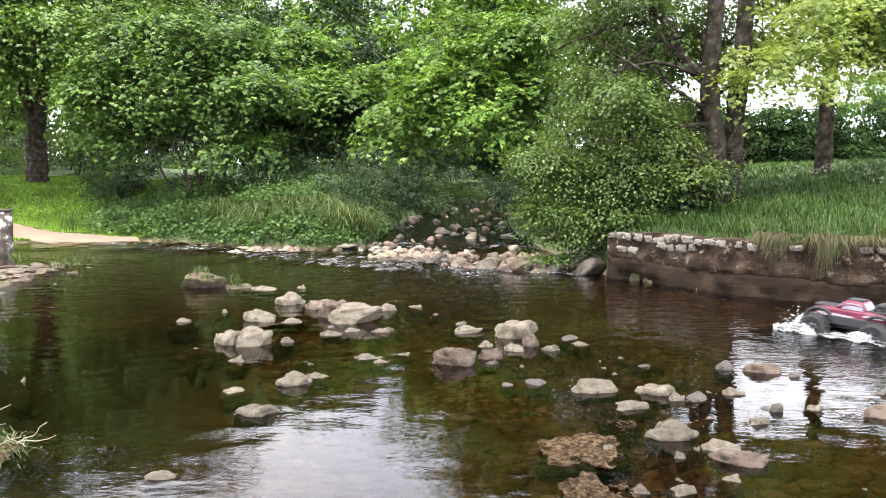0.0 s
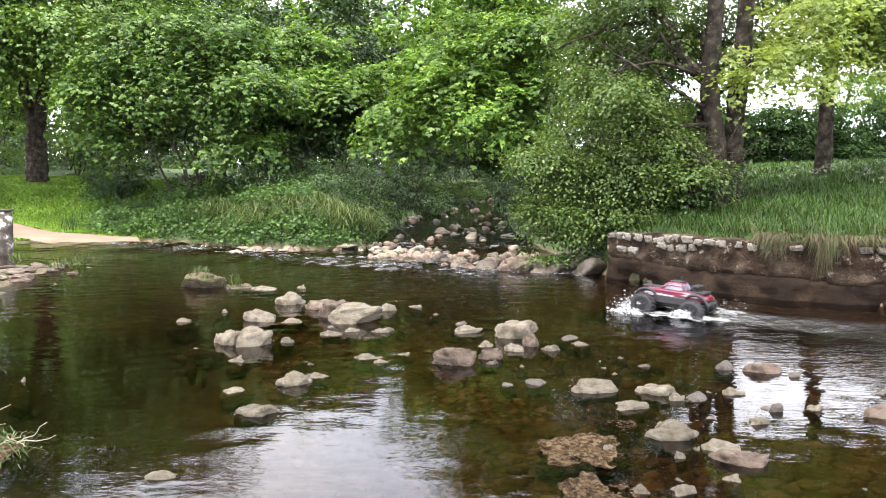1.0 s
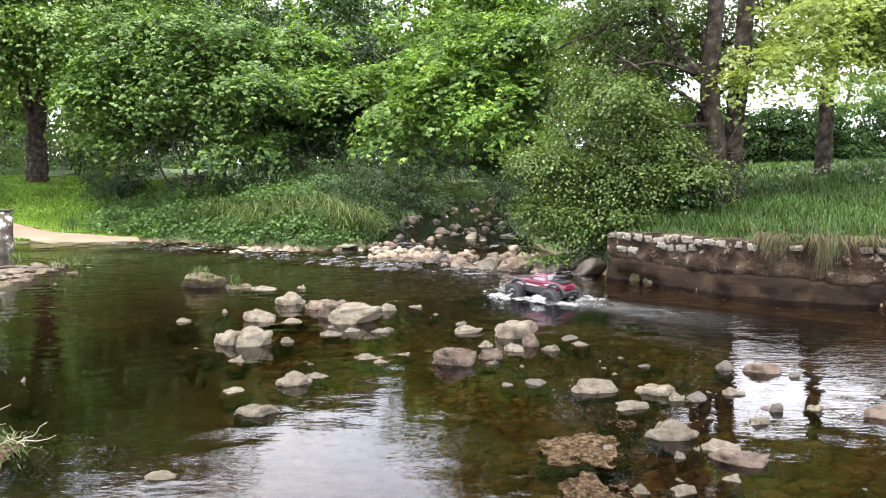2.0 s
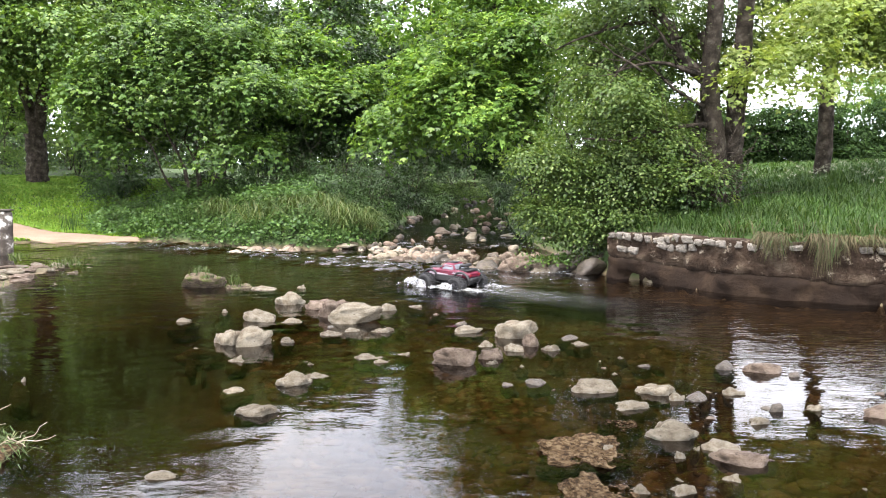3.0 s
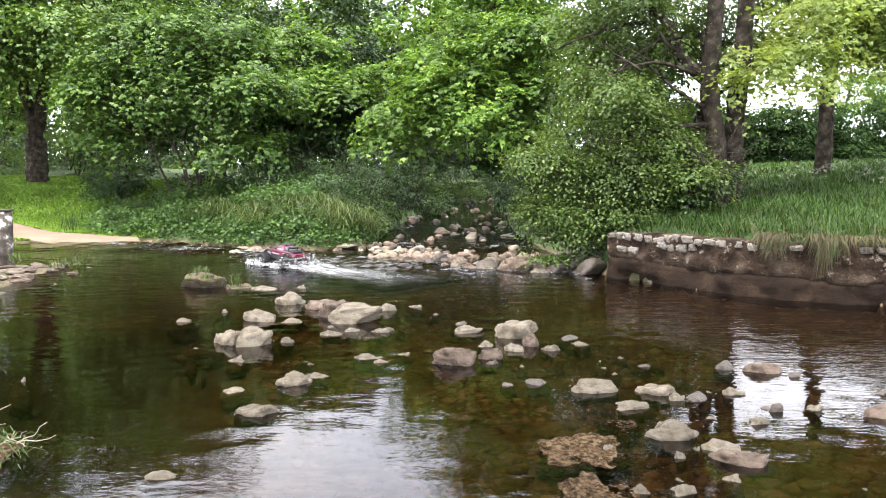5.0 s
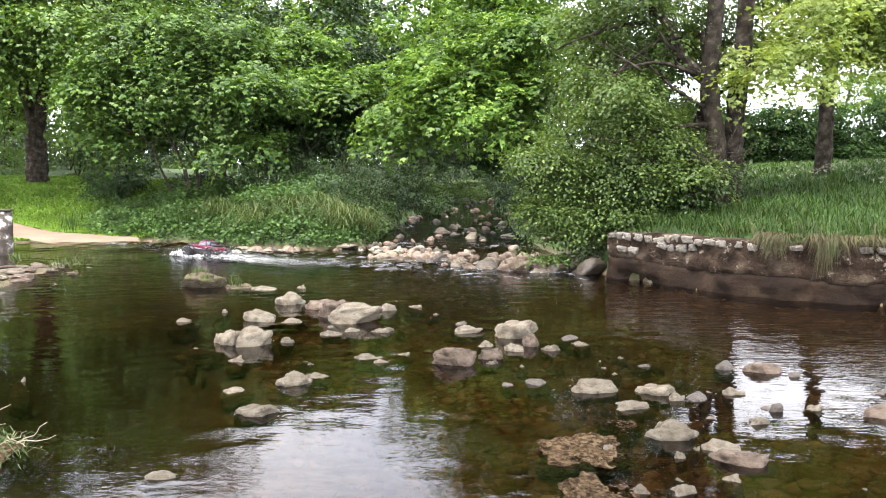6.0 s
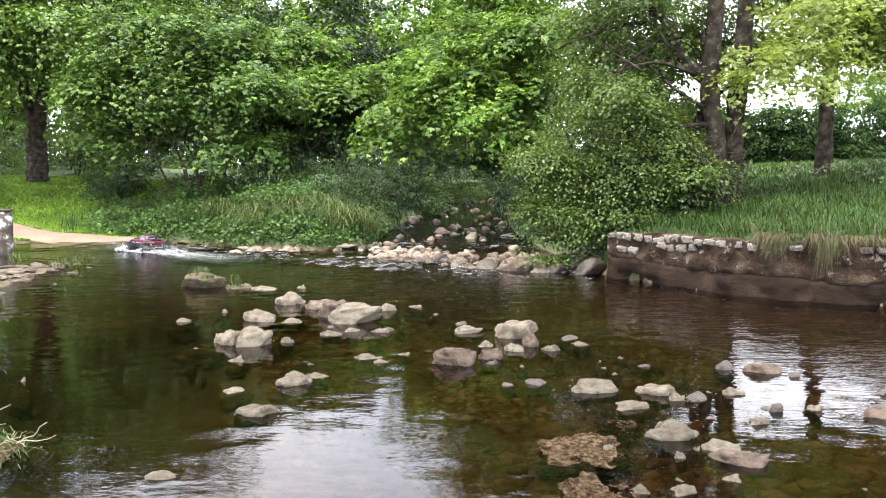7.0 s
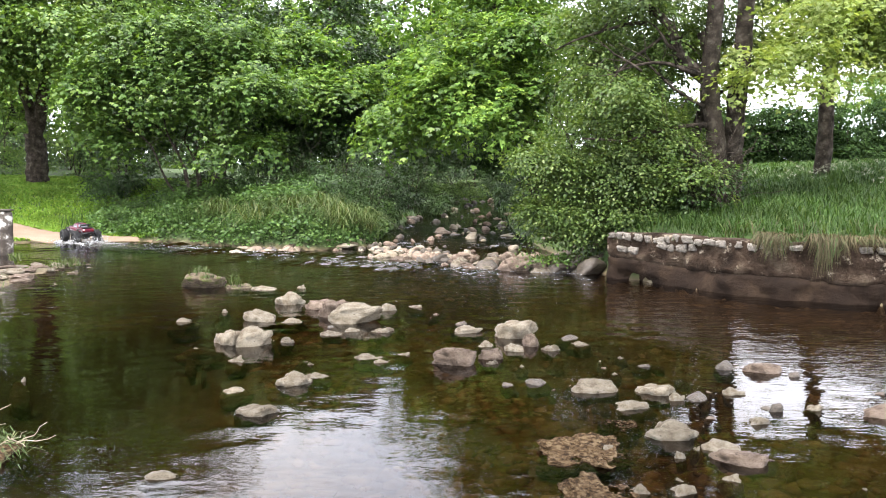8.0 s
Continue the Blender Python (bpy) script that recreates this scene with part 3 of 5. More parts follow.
def build_stones(rng):
    pale = [rock_mesh("stone_pale", k, 3, 0.26, M_ROCK) for k in range(6)]
    pink = [rock_mesh("stone_pink", k + 10, 3, 0.28, M_PINK) for k in range(4)]
    dark = [rock_mesh("stone_dark", k + 20, 2, 0.2, M_DARKROCK) for k in range(3)]
    moss = [rock_mesh("stone_moss", k + 30, 3, 0.2, M_MOSSROCK) for k in range(3)]
    crust = [rock_mesh("stone_crust", k + 50, 4, 0.34, M_CRUST, flat=True) for k in range(2)]
    small = [rock_mesh("stone_small", k + 60, 1, 0.28, M_ROCK) for k in range(5)] + [rock_mesh("stone_small_pink", k + 70, 1, 0.28, M_PINK) for k in range(6)] + [rock_mesh("stone_small_dark", k + 80, 1, 0.2, M_DARKROCK) for k in range(3)]
    P, K, D, S = "smooth pale stone standing in the dark river water", "pinkish sandstone boulder rising from the river", "wet dark stone low in the river water", "stone topped with moss and grass in the river"
    g = "stones in the pool"
    seen = []

    def put(x, y, w, d, top, kinds):
        """A stone whose outline at the water is w by d, with its top at that height."""
        k = len(seen)
        seen.append(x)
        bed = ground_z(x, y) - 0.02
        mid, half = (top + bed) / 2, (top - bed) / 2
        grow = min(1.45, 1 / math.sqrt(max(0.2, 1 - (mid / half) ** 2)))
        label = S if kinds is moss else K if kinds is pink else D if kinds is dark else P
        stone(kinds[k % len(kinds)], x, y, w * grow, d * grow, top * 0.92, rng.uniform(-14, 14) + 180 * (k % 2), label, g, rng)

    put(-2.90, 9.21, 0.51, 0.36, 0.205, moss)
    put(-2.45, 9.14, 0.31, 0.22, 0.064, moss)
    put(-2.41, 7.01, 0.22, 0.16, 0.036, pale)
    put(-1.71, 7.07, 0.31, 0.22, 0.105, pale)
    put(-1.72, 6.10, 0.30, 0.21, 0.136, pale)
    put(-1.50, 6.04, 0.29, 0.20, 0.158, pale)
    put(-1.86, 5.92, 0.31, 0.16, 0.014, pale)
    put(-1.51, 5.48, 0.15, 0.11, 0.044, pale)
    put(-0.97, 4.88, 0.24, 0.17, 0.090, pale)
    put(-0.84, 5.06, 0.14, 0.10, 0.024, pale)
    put(-1.07, 4.28, 0.26, 0.18, 0.054, pale)
    put(-1.29, 4.70, 0.15, 0.11, 0.018, pale)
    put(-1.26, 3.34, 0.17, 0.12, 0.036, pale)
    put(-2.79, 4.94, 0.12, 0.08, 0.033, pale)
    put(-1.61, 7.99, 0.32, 0.22, 0.141, pale)
    put(-1.26, 7.72, 0.31, 0.22, 0.112, pink)
    put(-1.03, 7.24, 0.32, 0.23, 0.184, pink)
    put(-0.79, 7.02, 0.47, 0.33, 0.187, pale)
    put(-0.54, 7.61, 0.19, 0.13, 0.079, pale)
    put(-0.28, 7.77, 0.17, 0.12, 0.035, pale)
    put(-1.40, 6.99, 0.25, 0.17, 0.040, pale)
    put(-0.95, 6.42, 0.17, 0.12, 0.035, pale)
    put(-0.53, 6.57, 0.21, 0.15, 0.038, pale)
    put(-1.26, 6.12, 0.12, 0.09, 0.045, pale)
    put(-0.78, 6.58, 0.15, 0.11, 0.038, pale)
    put(-1.70, 9.11, 0.12, 0.08, 0.048, pale)
    put(-2.16, 7.49, 0.09, 0.07, 0.033, pale)
    put(-2.12, 9.04, 0.28, 0.20, 0.038, pale)
    put(0.62, 6.33, 0.36, 0.25, 0.172, pale)
    put(0.70, 5.99, 0.14, 0.10, 0.111, pink)
    put(0.08, 5.42, 0.32, 0.22, 0.135, pink)
    put(0.35, 5.59, 0.21, 0.15, 0.086, pink)
    put(0.34, 5.99, 0.14, 0.10, 0.047, pale)
    put(0.55, 5.83, 0.15, 0.11, 0.057, pale)
    put(0.83, 5.85, 0.15, 0.11, 0.048, pale)
    put(0.22, 6.54, 0.24, 0.17, 0.055, pale)
    put(0.15, 6.90, 0.14, 0.10, 0.031, dark)
    put(1.04, 6.26, 0.20, 0.14, 0.026, dark)
    put(1.09, 6.04, 0.19, 0.14, 0.025, pale)
    put(0.95, 4.75, 0.29, 0.20, 0.070, pale)
    put(1.33, 4.68, 0.25, 0.17, 0.066, pale)
    put(1.41, 4.52, 0.09, 0.06, 0.049, pale)
    put(1.12, 4.38, 0.24, 0.17, 0.052, pale)
    put(1.54, 4.54, 0.16, 0.11, 0.041, dark)
    put(1.19, 3.88, 0.29, 0.21, 0.090, pale)
    put(1.38, 3.69, 0.18, 0.13, 0.043, pale)
    put(1.40, 3.53, 0.27, 0.19, 0.061, pink)
    put(1.80, 4.65, 0.13, 0.09, 0.039, pale)
    put(1.74, 4.09, 0.13, 0.09, 0.046, pale)
    put(1.97, 5.27, 0.15, 0.11, 0.061, dark)
    put(2.20, 5.19, 0.26, 0.18, 0.073, pink)
    put(2.46, 4.23, 0.23, 0.16, 0.069, pink)
    put(2.15, 4.34, 0.10, 0.07, 0.038, pale)
    put(1.90, 4.31, 0.10, 0.07, 0.051, dark)
    put(1.04, 3.17, 0.13, 0.09, 0.051, pale)
    put(1.28, 3.29, 0.10, 0.07, 0.033, pale)
    put(0.63, 4.87, 0.16, 0.11, 0.031, dark)
    put(0.43, 4.83, 0.10, 0.07, 0.026, dark)
    put(0.35, 5.41, 0.09, 0.06, 0.033, pale)
    put(-0.56, 5.59, 0.18, 0.13, 0.026, pale)
    put(-0.44, 5.46, 0.13, 0.09, 0.029, pale)
    put(-0.30, 5.68, 0.12, 0.09, 0.027, pale)
    put(0.84, 3.17, 0.10, 0.07, 0.036, pale)
    put(1.14, 3.57, 0.05, 0.04, 0.034, pale)
    put(1.25, 3.68, 0.04, 0.03, 0.023, pale)
    put(2.34, 5.07, 0.10, 0.07, 0.040, dark)
    put(1.41, 5.35, 0.12, 0.09, 0.029, dark)
    for x, y, w, d, top in ((0.68, 3.63, 0.44, 0.50, 0.035), (0.68, 3.12, 0.40, 0.42, 0.035), (0.94, 4.06, 0.22, 0.22, 0.018)):
        stone(crust[int(x * 10) % 2], x, y, w * 1.1, d * 1.1, top, rng.uniform(0, 360), "flat stone crusted with orange brown dried weed", "crusted stones at the shallows", rng)
    # many small stones that barely break the surface
    for k in range(62):
        x, y = (rng.uniform(0.5, 2.7), rng.uniform(3.05, 5.6)) if k < 44 else (rng.uniform(-1.9, 0.4), rng.uniform(5.2, 8.2))
        w = rng.uniform(0.05, 0.15)
        stone(small[k % 14], x, y, w, w * rng.uniform(0.5, 0.9), rng.uniform(-0.015, 0.022), rng.uniform(0, 360), "small flat stone just breaking the water surface", "small stones in the shallows", rng)
    # gravel spit on the near bank side
    for k in range(72):
        u = rng.random()
        x, y = -5.6 + rng.normal() * 0.5 - 0.2 * u, 8.0 + 3.8 * u
        if not (-7 < x < -4.4 - 0.55 * u):
            continue
        s = rng.uniform(0.10, 0.40)
        stone((pale + pink + moss)[k % 13], x, y, s, s * rng.uniform(0.6, 0.9), ground_z(x, y) + rng.uniform(0.03, 0.12) * (0.5 + s), rng.uniform(0, 360), "rounded grey stone on the gravel spit", "stones on the gravel spit", rng)
    # the bar of stones where the side stream runs in
    n, far = 0, []
    while n < 330:
        x, y = rng.uniform(-3.7, 2.4), rng.uniform(10.2, 24)
        line = 13.75 + 0.12 * (x + 3.5) if x < -1.2 else 12.9 - 1.0 * (x + 1.2) / 1.2 if x < 0 else 11.6 - 0.35 * x
        up = y - line
        if up < -0.35 or (x < -1.2 and up > 0.5):
            continue
        if x >= -1.2 and up > 1.7 and rng.random() < 0.88:
            continue
        s = rng.uniform(0.10, 0.32) * (1.0 if rng.random() < 0.85 else 1.6)
        if float(shore_distance(np.array([x]), np.array([y]))[0]) > 0.35:
            continue
        lv = float(water_level(np.array([x]), np.array([y]))[0])
        # far up the stream, half the stones are coloured darker for the shade there
        ob = stone(small[n % 14 if up < 2.8 else (n % 3 + 11 if n % 2 else n % 11)], x, y, s, s * rng.uniform(0.5, 0.9), lv + rng.uniform(0.02, 0.11) * (0.5 + 1.6 * s), rng.uniform(0, 360), "rounded pale stone in the stony stream mouth", "stones at the stream mouth", rng, tilt=14)
        far.append((y, n, ob))
        n += 1
    join_stones([ob for _, _, ob in sorted(far)[110:]])
    stone(pink[1], 1.02, 10.85, 0.52, 0.4, 0.21, 5, "large pinkish flat boulder at the stream mouth", "stones at the stream mouth", rng)
    stone(dark[1], 1.95, 10.9, 0.5, 0.4, 0.22, 5, "large dark wet boulder beside the wall", "stones at the stream mouth", rng)
    for x, y, w, d, top, kinds in ((2.05, 10.5, 0.5, 0.4, 0.24, dark), (1.62, 10.72, 0.4, 0.3, 0.14, dark), (1.35, 10.62, 0.3, 0.2, 0.07, pale)):
        stone(kinds[1], x, y, w, d, top, 20, "dark mossy boulder heaped at the wall's end", "stones at the stream mouth", rng)


def build_pebbles(rng):
    """Small stones all over the bed, too many to count."""
    bm = bmesh.new()
    bmesh.ops.create_icosphere(bm, subdivisions=1, radius=1.0)
    bv = np.array([v.co for v in bm.verts])
    bf = np.array([[v.index for v in f.verts] for f in bm.faces])
    bm.free()
    n = 5200
    y = 2.6 + 9 * rng.random(n) ** 1.7
    x = (rng.random(n) * 1.5 - 0.45) * y * 0.56
    keep = (shore_distance(x, y) < -0.05)
    x, y = x[keep], y[keep]
    n = len(x)
    s = 0.014 + 0.05 * rng.random(n) ** 2.2
    z = land(x, y)
    ang = rng.random(n) * 6.28
    sc = np.stack([s, s * (0.6 + 0.4 * rng.random(n)), s * (0.35 + 0.25 * rng.random(n))], 1)
    p = bv[None] * (1 + 0.25 * rng.normal(size=(n, len(bv), 1))) * sc[:, None, :]
    c, sn = np.cos(ang)[:, None], np.sin(ang)[:, None]
    q = np.stack([p[:, :, 0] * c - p[:, :, 1] * sn + x[:, None], p[:, :, 0] * sn + p[:, :, 1] * c + y[:, None], p[:, :, 2] + z[:, None]], -1)
    f = bf[None] + (np.arange(n) * len(bv))[:, None, None]
    me = arrays_mesh("river_pebbles", q.reshape(-1, 3), f.reshape(-1, 3), M_PEBBLE)
    me.shade_smooth()
    tagged(new("river_pebbles", me), "brown and tan pebbles on the river bed", "pebbles", kind="stuff")


# ---------- trees and bushes ----------
def tree(rng, label, at, limbs, lobes, leaf_mat, leaf=0.13, per=26, reach=0.5, palm=1, inner=0.45, name="tree", extra=(), group="", width=0.62):
    """limbs: rows of (start, end, radius, end radius, sag), the first is the trunk; lobes in world metres."""
    root = thing(name, label, name.split("_")[-1] if name != "tree" else "tree", at, group=group)
    o = Vector(at)
    for k, (s, e, r0, r1, sag) in enumerate(limbs):
        pts, rad = limb(rng, Vector(s) - o, Vector(e) - o, r0, r1, sag, 40 if r0 > 0.08 else 8, 0.014 if r0 > 0.1 else 0.07)
        if k == 0:
            rad[0] *= 1.3
            rad[1] *= 1.15
        g = Geo().tube(pts, rad, 18 if r0 > 0.08 else 6, True, 0.28)
        # side twigs on limbs
        if k > 0 and r0 < 0.1:
            for _ in range(5):
                i = int(rng.integers(2, len(pts)))
                d = Vector(rng.normal(size=3)) * 0.35
                tp, tr = limb(rng, pts[i], pts[i] + d + Vector((0, 0, 0.1)), rad[i] * 0.5, 0.004, 0, 4, 0.1)
                g.tube(tp, tr, 4)
        part("trunk" if k == 0 else "branch", g, M_BARK, root)
    crown(rng, root, lobes, leaf_mat, leaf, per, reach, palm, inner, "crown", width=width)
    for lb, mt, lf, pm, nm in extra:
        crown(rng, root, lb, mt, lf, per, reach, pm, inner, nm)
    return root


def build_trees(rng):
    # forked tree over the lawn
    z = ground_z(-10.5, 20)
    tree(rng, "large forked tree with dark trunk and green crown on the lawn", (-10.5, 20, z - 0.1),
         [((-10.5, 20, z - 0.1), (-10.55, 20, z + 1.25), 0.25, 0.23, 0), ((-10.5, 20, z + 1.15), (-10.88, 19.9, 4.6), 0.15, 0.12, 0), ((-10.5, 20, z + 1.15), (-10.05, 20.1, 4.6), 0.17, 0.12, 0),
          ((-10.88, 19.9, 4.5), (-13, 19, 7), 0.12, 0.03, 0), ((-10.05, 20.1, 4.5), (-8.5, 19.4, 7), 0.12, 0.03, 0), ((-10.4, 20, 3.8), (-8.6, 19, 4.9), 0.07, 0.02, 0)],
         [(-11.5, 19.6, 6.2, 3.2, 2.6, 2.3, 420), (-9.2, 19.2, 6.0, 2.0, 2.0, 1.8, 260), (-12.5, 18.6, 5.0, 1.6, 1.4, 0.8, 130), (-9.9, 18.4, 5.0, 1.1, 1.1, 0.6, 90), (-8.2, 18.3, 4.6, 1.3, 1.2, 1.0, 130), (-12.0, 18.8, 4.25, 1.5, 1.1, 0.5, 100), (-9.5, 18.5, 4.1, 1.0, 0.9, 0.4, 60), (-10.9, 18.3, 4.6, 0.9, 0.8, 0.4, 50)], L_MID, 0.125, 40, 0.7, 1, width=1.0)
    z = ground_z(-14.6, 26)
    tree(rng, "leafy light green tree behind the lawn", (-14.6, 26, z - 0.1), [((-14.6, 26, z - 0.1), (-14.5, 26, 5.5), 0.2, 0.08, 0), ((-14.5, 26, 3.5), (-12.8, 25.5, 5.0), 0.08, 0.02, 0)],
         [(-14.2, 25.8, 5.4, 2.6, 1.8, 2.0, 260), (-12.4, 25.2, 3.6, 1.5, 1.2, 1.4, 130), (-15.2, 25.2, 3.0, 1.8, 1.2, 1.2, 130)], L_SYC, 0.14, 30, 0.7, 1, 0.4, width=0.95)
    # broad bushy sycamore by the bank
    z = ground_z(-5.6, 17.3)
    stems = [((-5.6, 17.3, z - 0.1), (-5.5, 17.2, z + 1.2), 0.06, 0.04, 0)]
    for k in range(7):
        a = k / 7 * 6.28
        stems.append(((-5.6 + 0.15 * math.cos(a), 17.3 + 0.15 * math.sin(a), z - 0.1), (-5.6 + 1.5 * math.cos(a), 17.2 + 0.9 * math.sin(a), z + 2.2 + 0.5 * math.sin(a * 3)), 0.035, 0.012, -0.2))
    # the low rear foliage is a darker copy, its shade put into the colour
    tree(rng, "broad bushy young sycamore with many stems on the bank", (-5.6, 17.3, z - 0.1), stems,
         [(-5.7, 17.2, 3.5, 2.1, 1.4, 0.8, 360), (-6.6, 17.0, 3.4, 1.2, 1.0, 0.9, 160), (-4.6, 16.8, 3.25, 1.2, 1.0, 0.7, 160), (-5.7, 17.1, 4.2, 1.5, 1.1, 0.8, 200), (-4.2, 16.7, 2.0, 0.8, 0.6, 0.22, 36), (-7.3, 17.4, 2.6, 0.9, 0.8, 0.6, 80)],
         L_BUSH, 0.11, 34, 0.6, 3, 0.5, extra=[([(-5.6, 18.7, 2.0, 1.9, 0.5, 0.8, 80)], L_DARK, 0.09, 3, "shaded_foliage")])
    # tall dark sycamore behind: shade and sunlight are put into two leaf colours
    z = ground_z(-4.2, 22)
    tree(rng, "tall dark sycamore with layered foliage", (-4.2, 22, z - 0.1),
         [((-4.2, 22, z - 0.1), (-4.2, 22, 5.2), 0.28, 0.08, 0), ((-4.1, 22, 3.4), (-2.3, 20.6, 4.0), 0.08, 0.02, 0), ((-4.1, 22, 4.0), (-6, 20.8, 5.2), 0.08, 0.02, 0)],
         [(-4.7, 21.6, 4.5, 2.4, 1.8, 1.1, 400), (-3.1, 20.4, 3.5, 1.4, 1.1, 0.6, 170), (-3.8, 20.4, 2.9, 1.9, 1.2, 0.8, 200), (-5.3, 20.6, 3.6, 1.6, 1.3, 1.2, 190), (-2.2, 20.6, 2.8, 1.0, 0.9, 0.6, 90), (-7.6, 21.5, 6.6, 1.8, 1.5, 1.5, 210)],
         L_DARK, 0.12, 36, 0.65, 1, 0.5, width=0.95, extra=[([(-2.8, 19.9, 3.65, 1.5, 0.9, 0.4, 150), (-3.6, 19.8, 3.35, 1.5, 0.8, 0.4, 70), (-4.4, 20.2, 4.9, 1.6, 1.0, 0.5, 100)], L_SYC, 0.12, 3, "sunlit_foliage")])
    # sycamore leaning over the side stream
    z = ground_z(2.4, 17.5)
    tree(rng, "sycamore leaning over the stony side stream", (2.4, 17.5, z - 0.1),
         [((2.4, 17.5, z - 0.1), (1.4, 17.2, 4.6), 0.22, 0.14, 0), ((1.4, 17.2, 4.5), (0.3, 16.8, 7.2), 0.10, 0.02, 0), ((1.8, 17.3, 3.2), (0.1, 15.6, 3.6), 0.07, 0.015, -0.2), ((1.5, 17.2, 4.2), (2.4, 16.5, 7.5), 0.12, 0.03, 0), ((1.5, 17.2, 4.0), (-0.8, 16.2, 4.9), 0.06, 0.01, -0.2)],
         [(0.75, 16.4, 4.1, 1.5, 1.3, 0.8, 240), (0.45, 15.7, 2.95, 1.1, 1.0, 0.6, 160), (1.4, 15.0, 2.75, 0.85, 0.8, 0.75, 130), (-0.7, 16.2, 2.55, 0.9, 0.8, 0.5, 90), (1.4, 16.8, 5.7, 1.3, 1.2, 0.8, 70), (-0.4, 16.6, 4.6, 1.1, 0.8, 0.7, 16), (2.2, 16.6, 5.4, 1.5, 1.2, 1.2, 110), (1.9, 15.6, 3.9, 1.2, 1.0, 0.9, 130), (1.3, 17.0, 7.2, 1.3, 1.2, 0.9, 70)],
         L_SYC, 0.115, 34, 0.55, 3, 0.5)
    # sycamore added to darken the stream's tunnel, shade put into its leaf colour
    z = ground_z(2.7, 22)
    tree(rng, "sycamore hanging low over the stream, leaves darkened for shade", (2.7, 22, z - 0.1),
         [((2.7, 22, z - 0.1), (2.0, 22, 3.0), 0.14, 0.08, 0), ((2.1, 22, 2.6), (0.2, 21.6, 3.1), 0.06, 0.015, -0.1), ((2.2, 22, 2.2), (-0.3, 22.3, 2.2), 0.05, 0.012, -0.1)],
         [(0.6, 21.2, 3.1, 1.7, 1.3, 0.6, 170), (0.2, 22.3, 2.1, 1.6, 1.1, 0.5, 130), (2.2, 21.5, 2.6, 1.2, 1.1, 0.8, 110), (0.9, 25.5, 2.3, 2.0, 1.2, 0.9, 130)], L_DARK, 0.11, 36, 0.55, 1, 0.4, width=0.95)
    # alders on the wall bank
    z = ground_z(3.85, 11.0)
    tree(rng, "tall alder with two rough grey trunks on the bank", (3.95, 11.0, z - 0.1),
         [((3.97, 11.0, z - 0.1), (3.74, 11.0, 2.75), 0.135, 0.12, 0), ((3.74, 11.0, 2.7), (3.85, 11.0, 5.5), 0.12, 0.09, 0), ((3.74, 11.0, 2.6), (3.0, 11.2, 3.7), 0.085, 0.06, 0), ((3.0, 11.2, 3.65), (2.2, 11.3, 4.5), 0.065, 0.03, 0),
          ((4.14, 11.15, z - 0.1), (4.24, 11.2, 2.5), 0.145, 0.13, 0), ((4.24, 11.2, 2.45), (4.38, 11.2, 5.5), 0.13, 0.1, 0), ((3.8, 11.3, z - 0.1), (3.75, 11.4, 3.4), 0.075, 0.06, 0),
          ((3.6, 10.9, 2.75), (2.3, 10.5, 2.72), 0.035, 0.012, -0.1), ((3.7, 10.9, 2.05), (1.9, 10.6, 1.85), 0.04, 0.012, 0.05), ((2.9, 11.2, 3.5), (1.6, 11.0, 3.1), 0.035, 0.01, -0.1), ((3.7, 10.95, 2.3), (2.6, 10.9, 3.0), 0.03, 0.008, 0), ((3.1, 11.0, 3.3), (2.0, 10.8, 2.3), 0.025, 0.008, 0), ((2.4, 11.2, 4.1), (1.2, 11.0, 3.9), 0.03, 0.008, 0), ((3.65, 11, 1.7), (2.9, 10.7, 1.6), 0.02, 0.006, 0), ((2.7, 10.6, 2.75), (2.0, 10.5, 3.2), 0.02, 0.005, 0), ((3.95, 11, 5.4), (3.6, 11, 8.5), 0.09, 0.03, 0), ((4.45, 11.2, 5.4), (4.9, 11.2, 8.5), 0.1, 0.03, 0)],
         [(2.5, 11.3, 3.4, 1.1, 1.0, 0.7, 150), (3.3, 11.8, 4.2, 1.6, 1.2, 0.8, 180), (2.9, 11.6, 2.5, 0.7, 0.6, 0.55, 60), (4.2, 11.5, 6.5, 2.6, 2.0, 1.6, 130), (3.0, 12.0, 3.1, 0.9, 0.7, 0.6, 90), (2.7, 12.6, 2.3, 0.8, 0.6, 0.5, 70), (4.5, 12.5, 4.1, 0.9, 0.8, 0.8, 110), (3.4, 12.4, 2.2, 0.6, 0.6, 0.5, 60), (1.9, 11.4, 3.9, 0.9, 0.8, 0.5, 50), (3.3, 11.0, 3.9, 0.8, 0.5, 0.4, 70), (2.2, 11.0, 2.5, 0.7, 0.6, 0.4, 70), (3.9, 12.3, 3.3, 0.8, 0.6, 0.5, 70)],
         L_ALDER, 0.062, 40, 0.42, 1, 0.4, width=0.85)
    # low alder bush that hangs over the wall's end
    z = ground_z(2.9, 11.4)
    st = [((2.9, 11.4, z - 0.1), (2.7, 11.3, z + 0.9), 0.03, 0.02, 0)]
    for k in range(9):
        st.append(((2.9 + rng.uniform(-0.3, 0.5), 11.4 + rng.uniform(-0.2, 0.2), z - 0.1), (rng.uniform(1.2, 3.5), 11.2 + rng.uniform(-0.4, 0.3), rng.uniform(1.2, 2.4)), 0.018, 0.006, -0.15))
